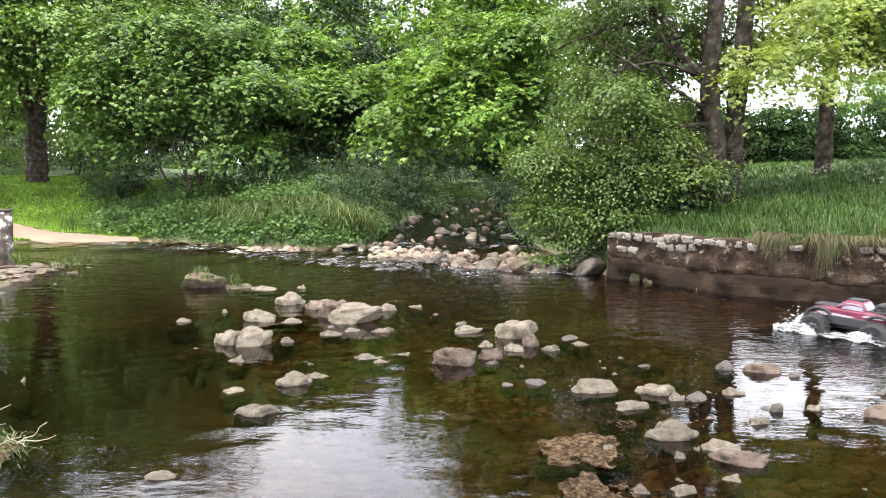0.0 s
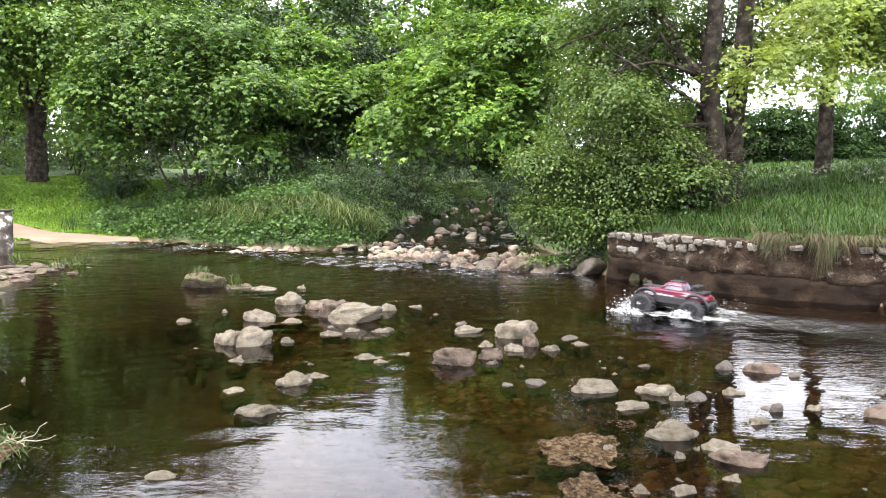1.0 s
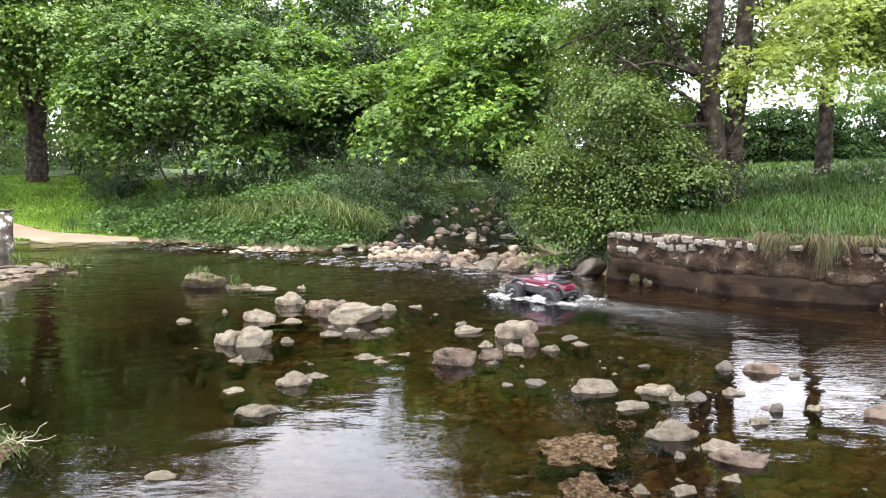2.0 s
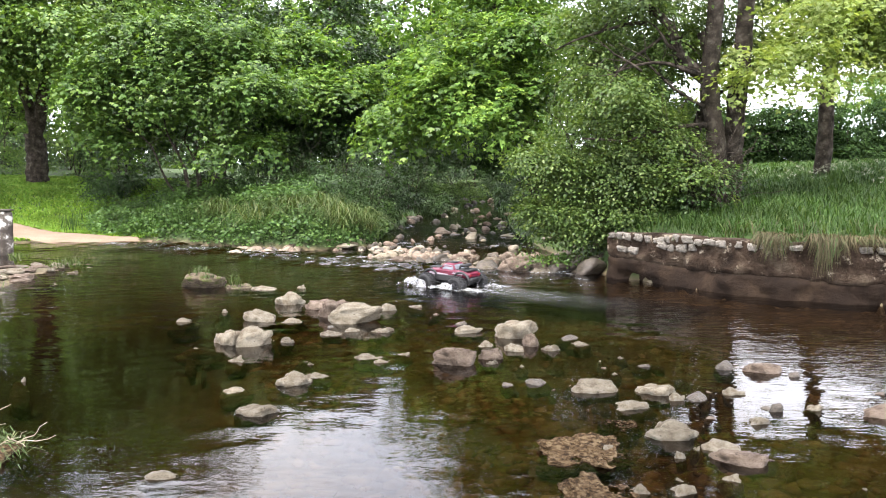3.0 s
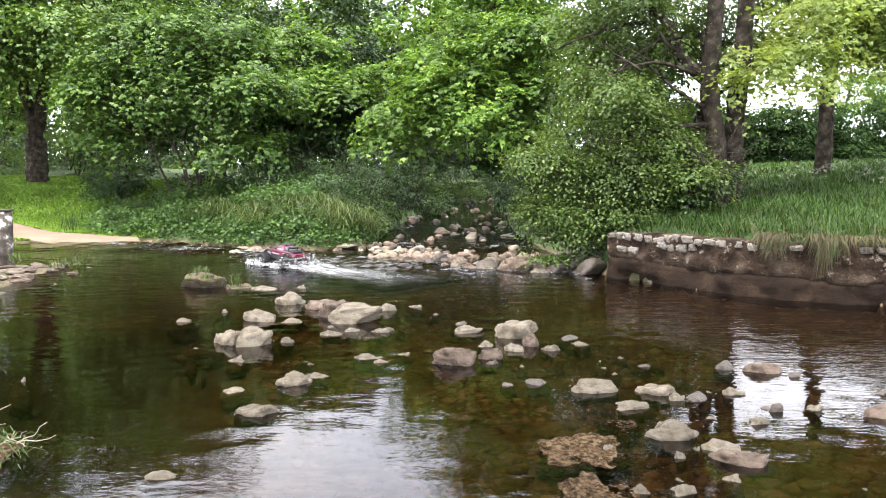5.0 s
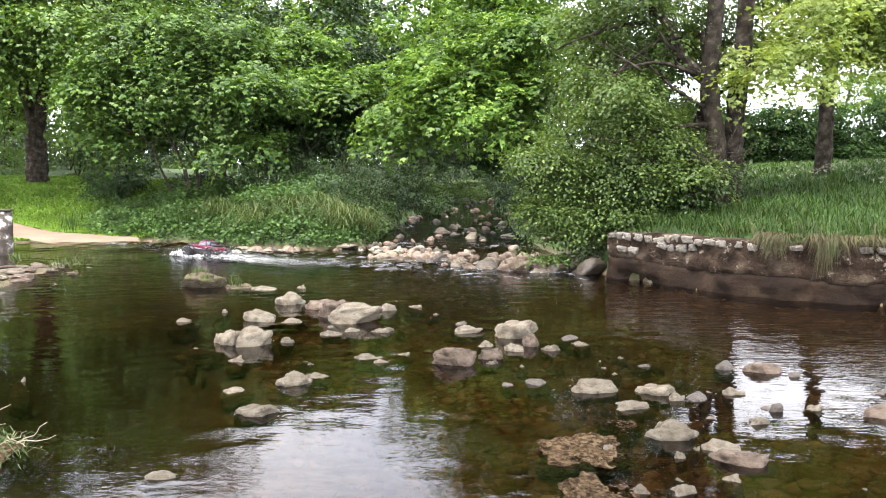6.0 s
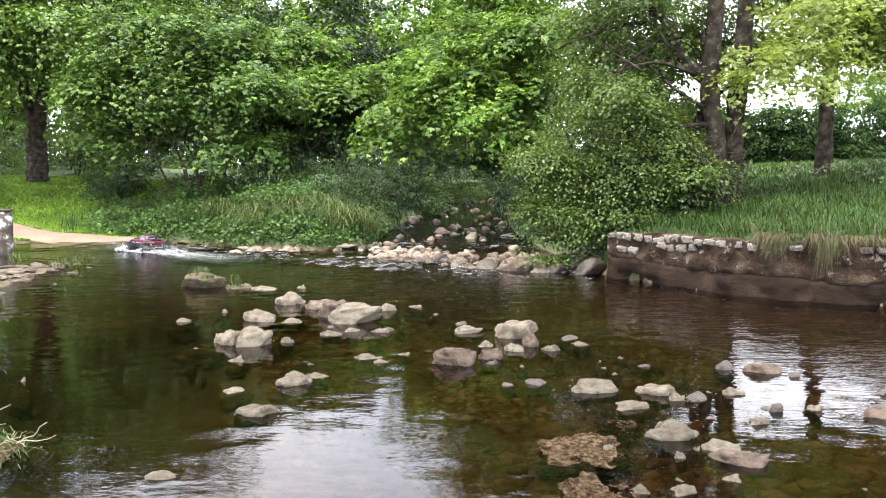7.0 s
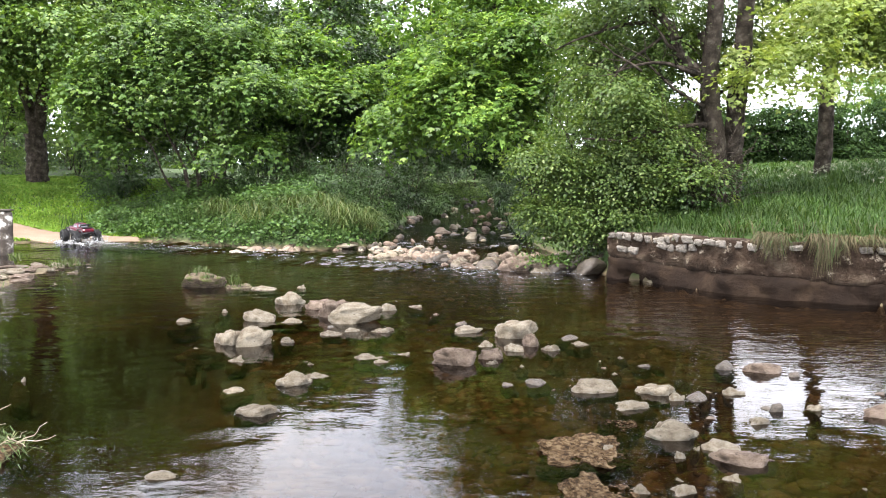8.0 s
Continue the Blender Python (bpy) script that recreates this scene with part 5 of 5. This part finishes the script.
M_RED = paint("glossy_red_shell", (0.105, 0.005, 0.022))
M_WHITE = paint("white_decal", (0.36, 0.30, 0.34), 0.4)
M_BLACK = paint("black_plastic", (0.006, 0.006, 0.007), 0.6)
M_TYRE = paint("wet_black_rubber", (0.005, 0.005, 0.005), 0.7)
M_GLASS = paint("grey_tinted_window", (0.16, 0.17, 0.20), 0.12)
M_RIM = paint("dark_grey_rim", (0.025, 0.025, 0.028), 0.35, 0, 0.4)
M_LAMP = paint("red_lens", (0.22, 0.01, 0.014), 0.3)
M_CLEAR = paint("pale_lamp_lens", (0.8, 0.8, 0.75), 0.1)
M_STEEL = paint("zinc_shock_spring", (0.45, 0.45, 0.47), 0.35, 0, 0.8)

WHEEL_R, TRACK, BASE = 0.114, 0.205, 0.24


def wheel(truck, x, y):
    hub = new("wheel")
    hub.parent = truck
    hub.matrix_basis = pose(x, y, WHEEL_R)
    s = 1 if y > 0 else -1
    prof = [(0.052, -0.05), (0.078, -0.056), (0.093, -0.05), (0.097, -0.03), (0.098, 0.0), (0.097, 0.03), (0.093, 0.05), (0.078, 0.056), (0.052, 0.05)]
    g = Geo()
    n = 28
    for k in range(n):
        a = 2 * math.pi * k / n
        for r, w in prof:
            g.v.append((1.12 * r * math.cos(a), w * 1.1, 1.12 * r * math.sin(a)))
    m = len(prof)
    for k in range(n):
        for i in range(m):
            a, b = k * m + i, k * m + (i + 1) % m
            c, d = ((k + 1) % n) * m + (i + 1) % m, ((k + 1) % n) * m + i
            g.f.append((a, b, c, d))
    # tread lugs
    for k in range(18):
        a = 2 * math.pi * k / 18
        for side in (-1, 1):
            aa = a + side * 0.09
            c, t = Vector((math.cos(aa), 0, math.sin(aa))), Vector((-math.sin(aa), 0, math.cos(aa)))
            i = len(g.v)
            for rr, sc in ((0.094, 1.0), (0.108, 0.75)):
                for du, dw in ((-1, -1), (1, -1), (1, 1), (-1, 1)):
                    p = c * rr * 1.12 + t * du * 0.009 * sc + Vector((0, side * 0.026 + dw * 0.022 * sc, 0))
                    g.v.append(tuple(p))
            g.f += [(i, i + 1, i + 5, i + 4), (i + 1, i + 2, i + 6, i + 5), (i + 2, i + 3, i + 7, i + 6), (i + 3, i, i + 4, i + 7), (i + 4, i + 5, i + 6, i + 7)]
    part("tyre", g, M_TYRE, hub, "chunky black rubber tyre", False)
    r = Geo()
    r.tube([(0, -0.045, 0), (0, 0.045, 0)], [0.054, 0.054], 20)
    for k in range(6):
        a = 2 * math.pi * k / 6
        r.tube([(0.01 * math.cos(a), s * 0.05, 0.01 * math.sin(a)), (0.05 * math.cos(a), s * 0.047, 0.05 * math.sin(a))], [0.009, 0.006], 5)
    r.tube([(0, s * 0.04, 0), (0, s * 0.062, 0)], [0.014, 0.009], 6)
    part("rim", r, M_RIM, hub, "dark grey spoked rim", False)
    return hub


def section(x, hw, z0, zs, z1, top):
    """A cross-section of the shell at x: half width, sill, shoulder, roof and the roof's half width."""
    return [(x, -hw * 0.92, z0), (x, -hw, z0 + 0.02), (x, -hw, zs - 0.01), (x, -hw * 0.94, zs), (x, -top, z1 - 0.008), (x, -top * 0.88, z1),
            (x, top * 0.88, z1), (x, top, z1 - 0.008), (x, hw * 0.94, zs), (x, hw, zs - 0.01), (x, hw, z0 + 0.02), (x, hw * 0.92, z0)]


def build_truck():
    t = thing("toy_truck", "red and black radio controlled monster truck splashing through water", "toy truck", (0, 0, 0))
    part("chassis", Geo().box((0, 0, 0.135), (0.56, 0.13, 0.05)).box((0, 0, 0.165), (0.36, 0.18, 0.03)), M_BLACK, t, "black plastic chassis tub", False)
    shell = Geo().loft([section(0.335, 0.085, 0.20, 0.235, 0.245, 0.07), section(0.31, 0.115, 0.185, 0.255, 0.268, 0.10), section(0.24, 0.125, 0.20, 0.268, 0.282, 0.11),
                        section(0.12, 0.132, 0.175, 0.28, 0.292, 0.115), section(-0.12, 0.135, 0.175, 0.28, 0.292, 0.115), section(-0.24, 0.13, 0.205, 0.272, 0.283, 0.11), section(-0.325, 0.115, 0.20, 0.255, 0.266, 0.10), section(-0.345, 0.10, 0.215, 0.245, 0.255, 0.09)])
    part("body_shell", shell, M_RED, t, "glossy red shell", False)
    cab = Geo().loft([section(0.115, 0.112, 0.275, 0.285, 0.29, 0.105), section(0.055, 0.108, 0.275, 0.33, 0.352, 0.088), section(0.0, 0.106, 0.275, 0.34, 0.362, 0.088), section(-0.085, 0.106, 0.275, 0.335, 0.357, 0.088), section(-0.125, 0.108, 0.275, 0.285, 0.295, 0.1)])
    part("cab", cab, M_RED, t, "", False)
    for s in (-1, 1):
        w = Geo().loft([[(0.07, s * 0.1085, 0.288), (0.03, s * 0.098, 0.343), (-0.085, s * 0.098, 0.338), (-0.105, s * 0.1085, 0.288)], [(0.07, s * 0.113, 0.288), (0.03, s * 0.102, 0.343), (-0.085, s * 0.102, 0.338), (-0.105, s * 0.113, 0.288)]])
        part("side_window", w, M_GLASS, t, "grey printed window", False)
        d = Geo().loft([[(0.28, s * 0.131, 0.215), (0.25, s * 0.133, 0.245), (-0.05, s * 0.1375, 0.235), (0.02, s * 0.1375, 0.21)], [(0.28, s * 0.134, 0.215), (0.25, s * 0.136, 0.245), (-0.05, s * 0.1405, 0.235), (0.02, s * 0.1405, 0.21)]])
        part("decal", d, M_WHITE, t, "white flame stripe", False)
        d = Geo().loft([[(-0.10, s * 0.1375, 0.245), (-0.13, s * 0.1375, 0.262), (-0.30, s * 0.128, 0.258), (-0.25, s * 0.131, 0.24)], [(-0.10, s * 0.1405, 0.245), (-0.13, s * 0.1405, 0.262), (-0.30, s * 0.131, 0.258), (-0.25, s * 0.134, 0.24)]])
        part("decal", d, M_WHITE, t, "white flame stripe", False)
        sill = Geo().box((0, s * 0.131, 0.187), (0.34, 0.032, 0.075), 0.4)
        part("side_sill", sill, M_BLACK, t, "black lower side panel", False)
        for x in (BASE, -BASE):
            arch = []
            for k in range(9):
                a = math.pi * k / 8
                arch.append((x + 0.125 * math.cos(a), s * 0.13, 0.15 + 0.118 * math.sin(a)))
            part("wheel_arch", Geo().tube(arch, [0.016] * 9, 6), M_BLACK, t, "black wheel arch flare")
            part("suspension_arm", Geo().tube([(x, s * 0.05, 0.12), (x, s * 0.16, WHEEL_R)], [0.015, 0.012], 6), M_BLACK, t)
            part("axle", Geo().tube([(x, s * 0.06, 0.125), (x, s * 0.2, WHEEL_R)], [0.007, 0.007], 6), M_STEEL, t, "steel drive axle")
            sh = part("shock", Geo().tube([(x - 0.04, s * 0.14, 0.11), (x - 0.03, s * 0.095, 0.23)], [0.008, 0.011], 8), M_BLACK, t)
            coil = [(x - 0.04 + 0.01 * u + 0.016 * math.cos(u * 37), s * (0.14 - 0.045 * u) + 0.016 * math.sin(u * 37), 0.115 + 0.1 * u) for u in [i / 40 for i in range(41)]]
            part("spring", Geo().tube(coil, [0.0028] * 41, 4), M_STEEL, sh, "bright coil spring")
        part("headlight", Geo().box((0.333, s * 0.06, 0.225), (0.016, 0.045, 0.022), 0.4), M_CLEAR, t, "pale headlight lens", False)
        part("tail_light", Geo().box((-0.345, s * 0.08, 0.237), (0.014, 0.04, 0.02), 0.4), M_LAMP, t, "red tail light", False)
    part("windscreen", Geo().loft([[(0.112, -0.09, 0.292), (0.112, 0.09, 0.292), (0.06, 0.08, 0.342), (0.06, -0.08, 0.342)], [(0.118, -0.09, 0.294), (0.118, 0.09, 0.294), (0.066, 0.08, 0.344), (0.066, -0.08, 0.344)]]), M_GLASS, t, "grey printed windscreen", False)
    part("rear_window", Geo().loft([[(-0.123, -0.085, 0.296), (-0.123, 0.085, 0.296), (-0.09, 0.075, 0.345), (-0.09, -0.075, 0.345)], [(-0.129, -0.085, 0.297), (-0.129, 0.085, 0.297), (-0.096, 0.075, 0.346), (-0.096, -0.075, 0.346)]]), M_GLASS, t, "", False)
    part("hood", Geo().box((0.225, 0, 0.285), (0.17, 0.15, 0.02), 0.5), M_BLACK, t, "black bonnet panel", False)
    part("roof_panel", Geo().box((-0.015, 0, 0.364), (0.12, 0.12, 0.012), 0.5), M_BLACK, t, "black roof panel", False)
    part("load_bed", Geo().box((-0.225, 0, 0.288), (0.18, 0.19, 0.022), 0.4), M_BLACK, t, "black load bed cover", False)
    part("rear_rack", Geo().tube([(-0.18, -0.08, 0.295), (-0.19, -0.08, 0.345), (-0.19, 0.08, 0.345), (-0.18, 0.08, 0.295)], [0.011] * 4, 8).box((-0.215, 0, 0.34), (0.06, 0.15, 0.03), 0.3), M_BLACK, t, "black rear carrier")
    part("front_bumper", Geo().tube([(0.27, -0.1, 0.15), (0.365, -0.11, 0.175), (0.385, 0, 0.18), (0.365, 0.11, 0.175), (0.27, 0.1, 0.15)], [0.014] * 5, 8).box((0.335, 0, 0.165), (0.08, 0.14, 0.05), 0.3), M_BLACK, t, "black front bumper")
    part("rear_bumper", Geo().tube([(-0.27, -0.1, 0.16), (-0.365, -0.1, 0.19), (-0.375, 0, 0.195), (-0.365, 0.1, 0.19), (-0.27, 0.1, 0.16)], [0.014] * 5, 8).box((-0.34, 0, 0.18), (0.06, 0.18, 0.05), 0.3), M_BLACK, t, "black rear bumper")
    part("aerial", Geo().tube([(-0.06, 0.07, 0.29), (-0.075, 0.075, 0.42)], [0.0025, 0.0015], 5), M_BLACK, t)
    wheels = [wheel(t, x, y) for x in (BASE, -BASE) for y in (TRACK, -TRACK)]
    return t, wheels


# ---------- splashes ----------
def drops(rng, n, where, size, tall=1.0, flat=False):
    """A loose cloud of water drops and flecks; where gives a place for each."""
    g_v, g_f = [], []
    if flat:
        bv = np.array([(math.cos(a), math.sin(a), 0) for a in np.arange(6) * math.pi / 3] + [(0, 0, 0.5), (0, 0, -0.5)])
        bf = np.array([(k, (k + 1) % 6, 6) for k in range(6)] + [((k + 1) % 6, k, 7) for k in range(6)])
    else:
        bm = bmesh.new()
        bmesh.ops.create_icosphere(bm, subdivisions=1, radius=1.0)
        bv = np.array([v.co for v in bm.verts])
        bf = np.array([[v.index for v in f.verts] for f in bm.faces])
        bm.free()
    c = where
    s = size * (0.25 + 1.2 * rng.random(n) ** 3)
    sc = np.stack([s * (0.7 + rng.random(n)), s * (0.6 + 0.7 * rng.random(n)), s * tall * (0.5 + rng.random(n))], 1)
    if flat:
        sc[:, 0] *= 2.6
        sc[:, 1] *= 0.5
    v = bv[None] * (1 + 0.3 * rng.normal(size=(n, len(bv), 1))) * sc[:, None] + c[:, None]
    f = bf[None] + (np.arange(n) * len(bv))[:, None, None]
    me = arrays_mesh("drops", v.reshape(-1, 3), f.reshape(-1, 3), M_FOAM)
    me.shade_smooth()
    return me


def froth_sheet(name, xs, ys, z, amount):
    """A thin sheet of froth; amount gives how thick it lies, from 0 at its rim."""
    me = grid_mesh(name, xs, ys, z, M_FROTH)
    X, Y = np.meshgrid(xs, ys)
    col = me.color_attributes.new("froth", "FLOAT_COLOR", "POINT")
    v = np.clip(amount(X, Y), 0, 1).ravel()
    col.data.foreach_set("color", np.stack([v, v, v, np.ones_like(v)], 1).astype(np.float32).ravel())
    return me


def build_splash(rng):
    """White water round the truck, in rigid pieces that rise and fall with it. Its origin lies on the water under the truck."""
    t = thing("splash", "white foaming splash and wake thrown up by the wheels", "splash", (0, 0, 0))
    pieces = []

    def piece(name, where, size, tall, label, flat=False):
        ob = part(name, drops(rng, len(where), where, size, tall, flat), M_FOAM, t, label)
        tagged(ob, kind="stuff")
        pieces.append(ob)
        return ob

    def sheet(name, xs, ys, z, amount, label):
        pieces.append(part(name, froth_sheet(name, xs, ys, z, amount), M_FROTH, t, label))

    # fans of water thrown out by each wheel
    for s in (-1, 1):
        for fx, push, n in ((BASE, 0.16, 420), (-BASE, 0.05, 300)):
            r, a = rng.random(n) ** 0.7, rng.uniform(-2.2, 2.2, n)
            w = np.stack([fx + push * 0.5 + r * 0.15 * np.cos(a) + push * 0.5 * r, s * (TRACK + 0.05) + s * r * 0.10 * np.abs(np.sin(a)), 0.015 + 0.10 * r * (1 - r) * 2.4 * rng.random(n)], 1)
            piece("wheel_spray", w, 0.011, 0.9, "white spray at a wheel")
    # bow wave: a smooth curled ridge across the nose, with drops over it
    us = np.linspace(-1, 1, 44)
    g = Geo()
    rings = []
    for u in us:
        cx, cy, hgt = 0.40 - 0.17 * u * u, u * 0.33, (0.10 - 0.045 * u * u) * (1 + 0.25 * math.sin(u * 9 + 1))
        ring = []
        for k in range(10):
            a = 2 * math.pi * k / 10
            rr = 1 + 0.35 * noise.noise((u * 5, math.cos(a) * 2, math.sin(a) * 2))
            ring.append((cx + 0.075 * rr * math.cos(a), cy, -0.01 + hgt * rr * max(-0.2, math.sin(a))))
        rings.append(ring)
    pieces.append(part("bow_wave", g.loft(rings), M_FOAM, t, "white bow wave"))
    n = 700
    w = np.stack([0.44 + rng.normal(size=n) * 0.06 - 0.1 * np.abs(rng.normal(size=n)), rng.normal(size=n) * 0.17, 0.02 + np.abs(rng.normal(size=n)) * 0.055], 1)
    piece("bow_spray", w, 0.007, 1.0, "loose drops thrown ahead")
    # low froth along both flanks
    xs, ys = np.linspace(-0.75, 0.55, 90), np.linspace(-0.5, 0.5, 70)
    sheet("side_froth", xs, ys, lambda x, y: 0.018 + 0.012 * np.sin(x * 31 + y * 17) * np.sin(y * 29),
          lambda x, y: 1.5 * (1 - (np.abs(np.abs(y) - 0.24) / 0.16) ** 2) * ramp01(x, -0.75, -0.35) * ramp01(-x, -0.55, -0.3), "low froth along the flanks")
    # thin wake behind
    xs, ys = np.linspace(-2.6, -0.25, 130), np.linspace(-0.6, 0.6, 60)
    sheet("wake_froth", xs, ys, lambda x, y: 0.012 + 0.005 * np.sin(x * 23 + y * 19),
          lambda x, y: 0.32 * (1 - (np.abs(y) / (0.25 + 0.13 * -x)) ** 2) * ramp01(x, -2.6, -0.4), "streaked froth of the wake")
    # rippled water of the wake, sinking into the river at its rim
    xs, ys = np.linspace(-3.0, 0.7, 150), np.linspace(-0.75, 0.75, 64)

    def ripple(x, y):
        b = np.clip(-x / 3.0, 0, 1)
        half = 0.28 + 0.42 * b
        e = np.clip(1 - (np.abs(y) / half) ** 2, 0, 1) * np.clip((x + 3.0) / 1.2, 0, 1) * np.clip((0.7 - x) / 0.3, 0, 1)
        w = np.sin(x * 23 + np.abs(y) * 31) + 0.8 * np.sin(x * 41 - y * 29 + np.sin(x * 9)) + 0.6 * np.sin(y * 57 + x * 13)
        return -0.03 + 0.036 * np.sqrt(e) + 0.0042 * w * e * (1 - 0.8 * b)
    pieces.append(part("wake_ripple", grid_mesh("wake_ripple", xs, ys, ripple, M_WATER), M_WATER, t, "rippled water of the wake"))
    n = 220
    w = np.stack([-0.42 - rng.random(n) * 0.25, rng.normal(size=n) * 0.17, 0.02 + 0.13 * rng.random(n) ** 2], 1)
    piece("rooster_spray", w, 0.0042, 1.2, "drops thrown up behind")
    # heavier white water that rises where the pool runs deeper
    n = 1600
    k = rng.integers(0, 3, n)
    cx, sp, hh = np.array([0.36, -0.40, -0.1])[k], np.array([0.13, 0.10, 0.22])[k], np.array([0.09, 0.13, 0.03])[k]
    w = np.stack([cx + rng.normal(size=n) * sp, np.clip(rng.normal(size=n), -1.7, 1.7) * 0.2, 0.01 + hh * rng.random(n) ** 1.4], 1)
    w[:, 1] = np.where((np.abs(w[:, 0]) < 0.3) & (np.abs(w[:, 1]) < 0.24), np.sign(w[:, 1] + 1e-6) * (0.29 + 0.08 * rng.random(n)), w[:, 1])
    piece("deep_spray", w, 0.0085, 0.9, "heavy white spray in deeper water")
    xs, ys = np.linspace(-3.2, 0.3, 170), np.linspace(-0.6, 0.6, 60)
    sheet("deep_wake", xs, ys, lambda x, y: 0.022 + 0.010 * np.sin(x * 19 + y * 23) * np.sin(y * 17 + x * 3) + 0.02 * np.exp(-((x + 0.5) / 0.3) ** 2),
          lambda x, y: 1.15 * (1 - (np.abs(y) / (0.36 + 0.08 * np.maximum(-x, 0))) ** 2) * ramp01(x, -3.2, -0.7) * ramp01(-x, -0.3, 0.0), "white churned wake")
    return t, pieces


def build_riffle(rng):
    """Broken white water where the stream runs into the pool, in pieces that rock to and fro."""
    root = thing("riffle", "broken white ripples where the stream meets the pool", "white water", (0, 0, 0))
    out = []
    for k in range(6):
        n = 260
        x = -6.3 + 8.2 * (k + rng.random(n)) / 6
        y = 11.0 - 0.66 * x + rng.normal(size=n) * 0.42
        keep = (shore_distance(x, y) < -0.15) & (swell(x * 2.1, y * 3.3) > -0.15)
        x, y = x[keep], y[keep]
        w = np.stack([x, y, water_level(x, y) + 0.012 + 0.012 * rng.random(len(x))], 1)
        ob = part("ripple_crests", drops(rng, len(x), w, 0.017, 0.2, True), M_FOAM, root)
        out.append(tagged(ob, kind="stuff"))
    return out


# ---------- what moves ----------
TRACK_ROWS = [(0.0, 3.50, 6.45), (0.3, 3.15, 6.84), (0.5, 2.88, 6.99), (0.8, 2.51, 7.27), (1.0, 2.27, 7.48), (1.2, 2.00, 7.64), (1.5, 1.64, 7.88), (1.7, 1.42, 8.07), (2.8, 0.30, 9.12),
              (3.0, 0.12, 9.28), (3.5, -0.36, 9.68), (4.0, -0.92, 10.16), (4.5, -1.60, 10.78), (4.7, -1.90, 11.05), (5.8, -3.70, 12.60), (6.0, -3.97, 12.80), (6.5, -4.60, 13.15), (7.0, -5.28, 13.65), (7.6, -6.38, 14.55), (8.0, -7.22, 15.25)]


def track_at(t):
    """Where the truck stands at t, smoothed between the rows."""
    ts = np.array([r[0] for r in TRACK_ROWS])
    out = []
    for c in (1, 2):
        v = np.array([r[c] for r in TRACK_ROWS])
        m = np.gradient(v, ts)
        i = int(np.clip(np.searchsorted(ts, t) - 1, 0, len(ts) - 2))
        h = ts[i + 1] - ts[i]
        u = (t - ts[i]) / h
        out.append((2 * u**3 - 3 * u**2 + 1) * v[i] + (u**3 - 2 * u**2 + u) * h * m[i] + (-2 * u**3 + 3 * u**2) * v[i + 1] + (u**3 - u**2) * h * m[i + 1])
    return out


def motions(truck, wheels, splash, pieces, crests):
    rows, srows, spins, spin = [], [], [], 0.0
    last = None
    times = [k / 20 for k in range(161)]
    for t in times:
        x, y = track_at(t)
        a, b = track_at(max(0, t - 0.25)), track_at(min(8, t + 0.25))
        head = math.degrees(math.atan2(b[1] - a[1], b[0] - a[0]))
        if last:
            spin += math.hypot(x - last[0], y - last[1]) / WHEEL_R
        last = (x, y)
        out = max(0.0, t - 7.3) / 0.7
        z = -0.065 + 0.012 * math.sin(t * 9.1) + 0.01 * math.sin(t * 14.3) - 0.015 * float(ramp01(np.array(t), 4.6, 5.4)) * float(ramp01(np.array(-t), -7.6, -6.9)) + 0.10 * out
        rows.append((t, pose(x, y, z, 2.0 * math.sin(t * 7.7), 1.5 * math.sin(t * 11.0) - 2.0, head)))
        srows.append((t, pose(x, y, 0.0 - 0.02 * out + 0.03 * out * out, 0, 0, head)))
        spins.append(spin)
    walk(truck, rows)
    walk(splash, srows)
    for w in wheels:
        p = w.matrix_basis.translation.copy()
        walk(w, [(t, pose(p.x, p.y, p.z, 0, math.degrees(s), 0)) for t, s in zip(times, spins)])
    for k, ob in enumerate(pieces):
        low = ob.name.startswith(("side", "wake", "deep_wake"))
        late = ob.name.startswith("deep")
        r = []
        for t in times[::2]:
            ph = t * (8.0 + 1.3 * k) + k
            lift = (0.002 if low else 0.02) * math.sin(ph)
            if late:
                lift -= 0.30 * (1 - float(ramp01(np.array(t), 2.2, 4.3))) + 0.05 * float(ramp01(np.array(t), 7.3, 8.3))
            r.append((t, pose(0.015 * math.sin(ph * 0.7), 0.01 * math.cos(ph * 0.9), lift, 0, 0 if low else 4 * math.sin(ph * 1.1), 2 * math.sin(ph * 0.6))))
        walk(ob, r)
    for k, ob in enumerate(crests):
        walk(ob, [(t, pose(0.05 * math.sin(t * 2.1 + k), -0.04 * math.sin(t * 2.6 + k), 0.004 * math.sin(t * 7 + 2 * k), 0, 0, 0)) for t in times[::4]])

# ---------- put it together ----------
RNG = np.random.default_rng
build_path()
build_wall(RNG(3))
build_trees(RNG(5))
build_far_woods(RNG(6))
build_valley_woods(RNG(12))
build_grass(RNG(7))
build_post()
build_driftwood(RNG(8))
build_stones(RNG(9))
build_pebbles(RNG(10))
TRUCK, WHEELS = build_truck()
SPLASH, PIECES = build_splash(RNG(11))
CRESTS = build_riffle(RNG(13))
motions(TRUCK, WHEELS, SPLASH, PIECES, CRESTS)
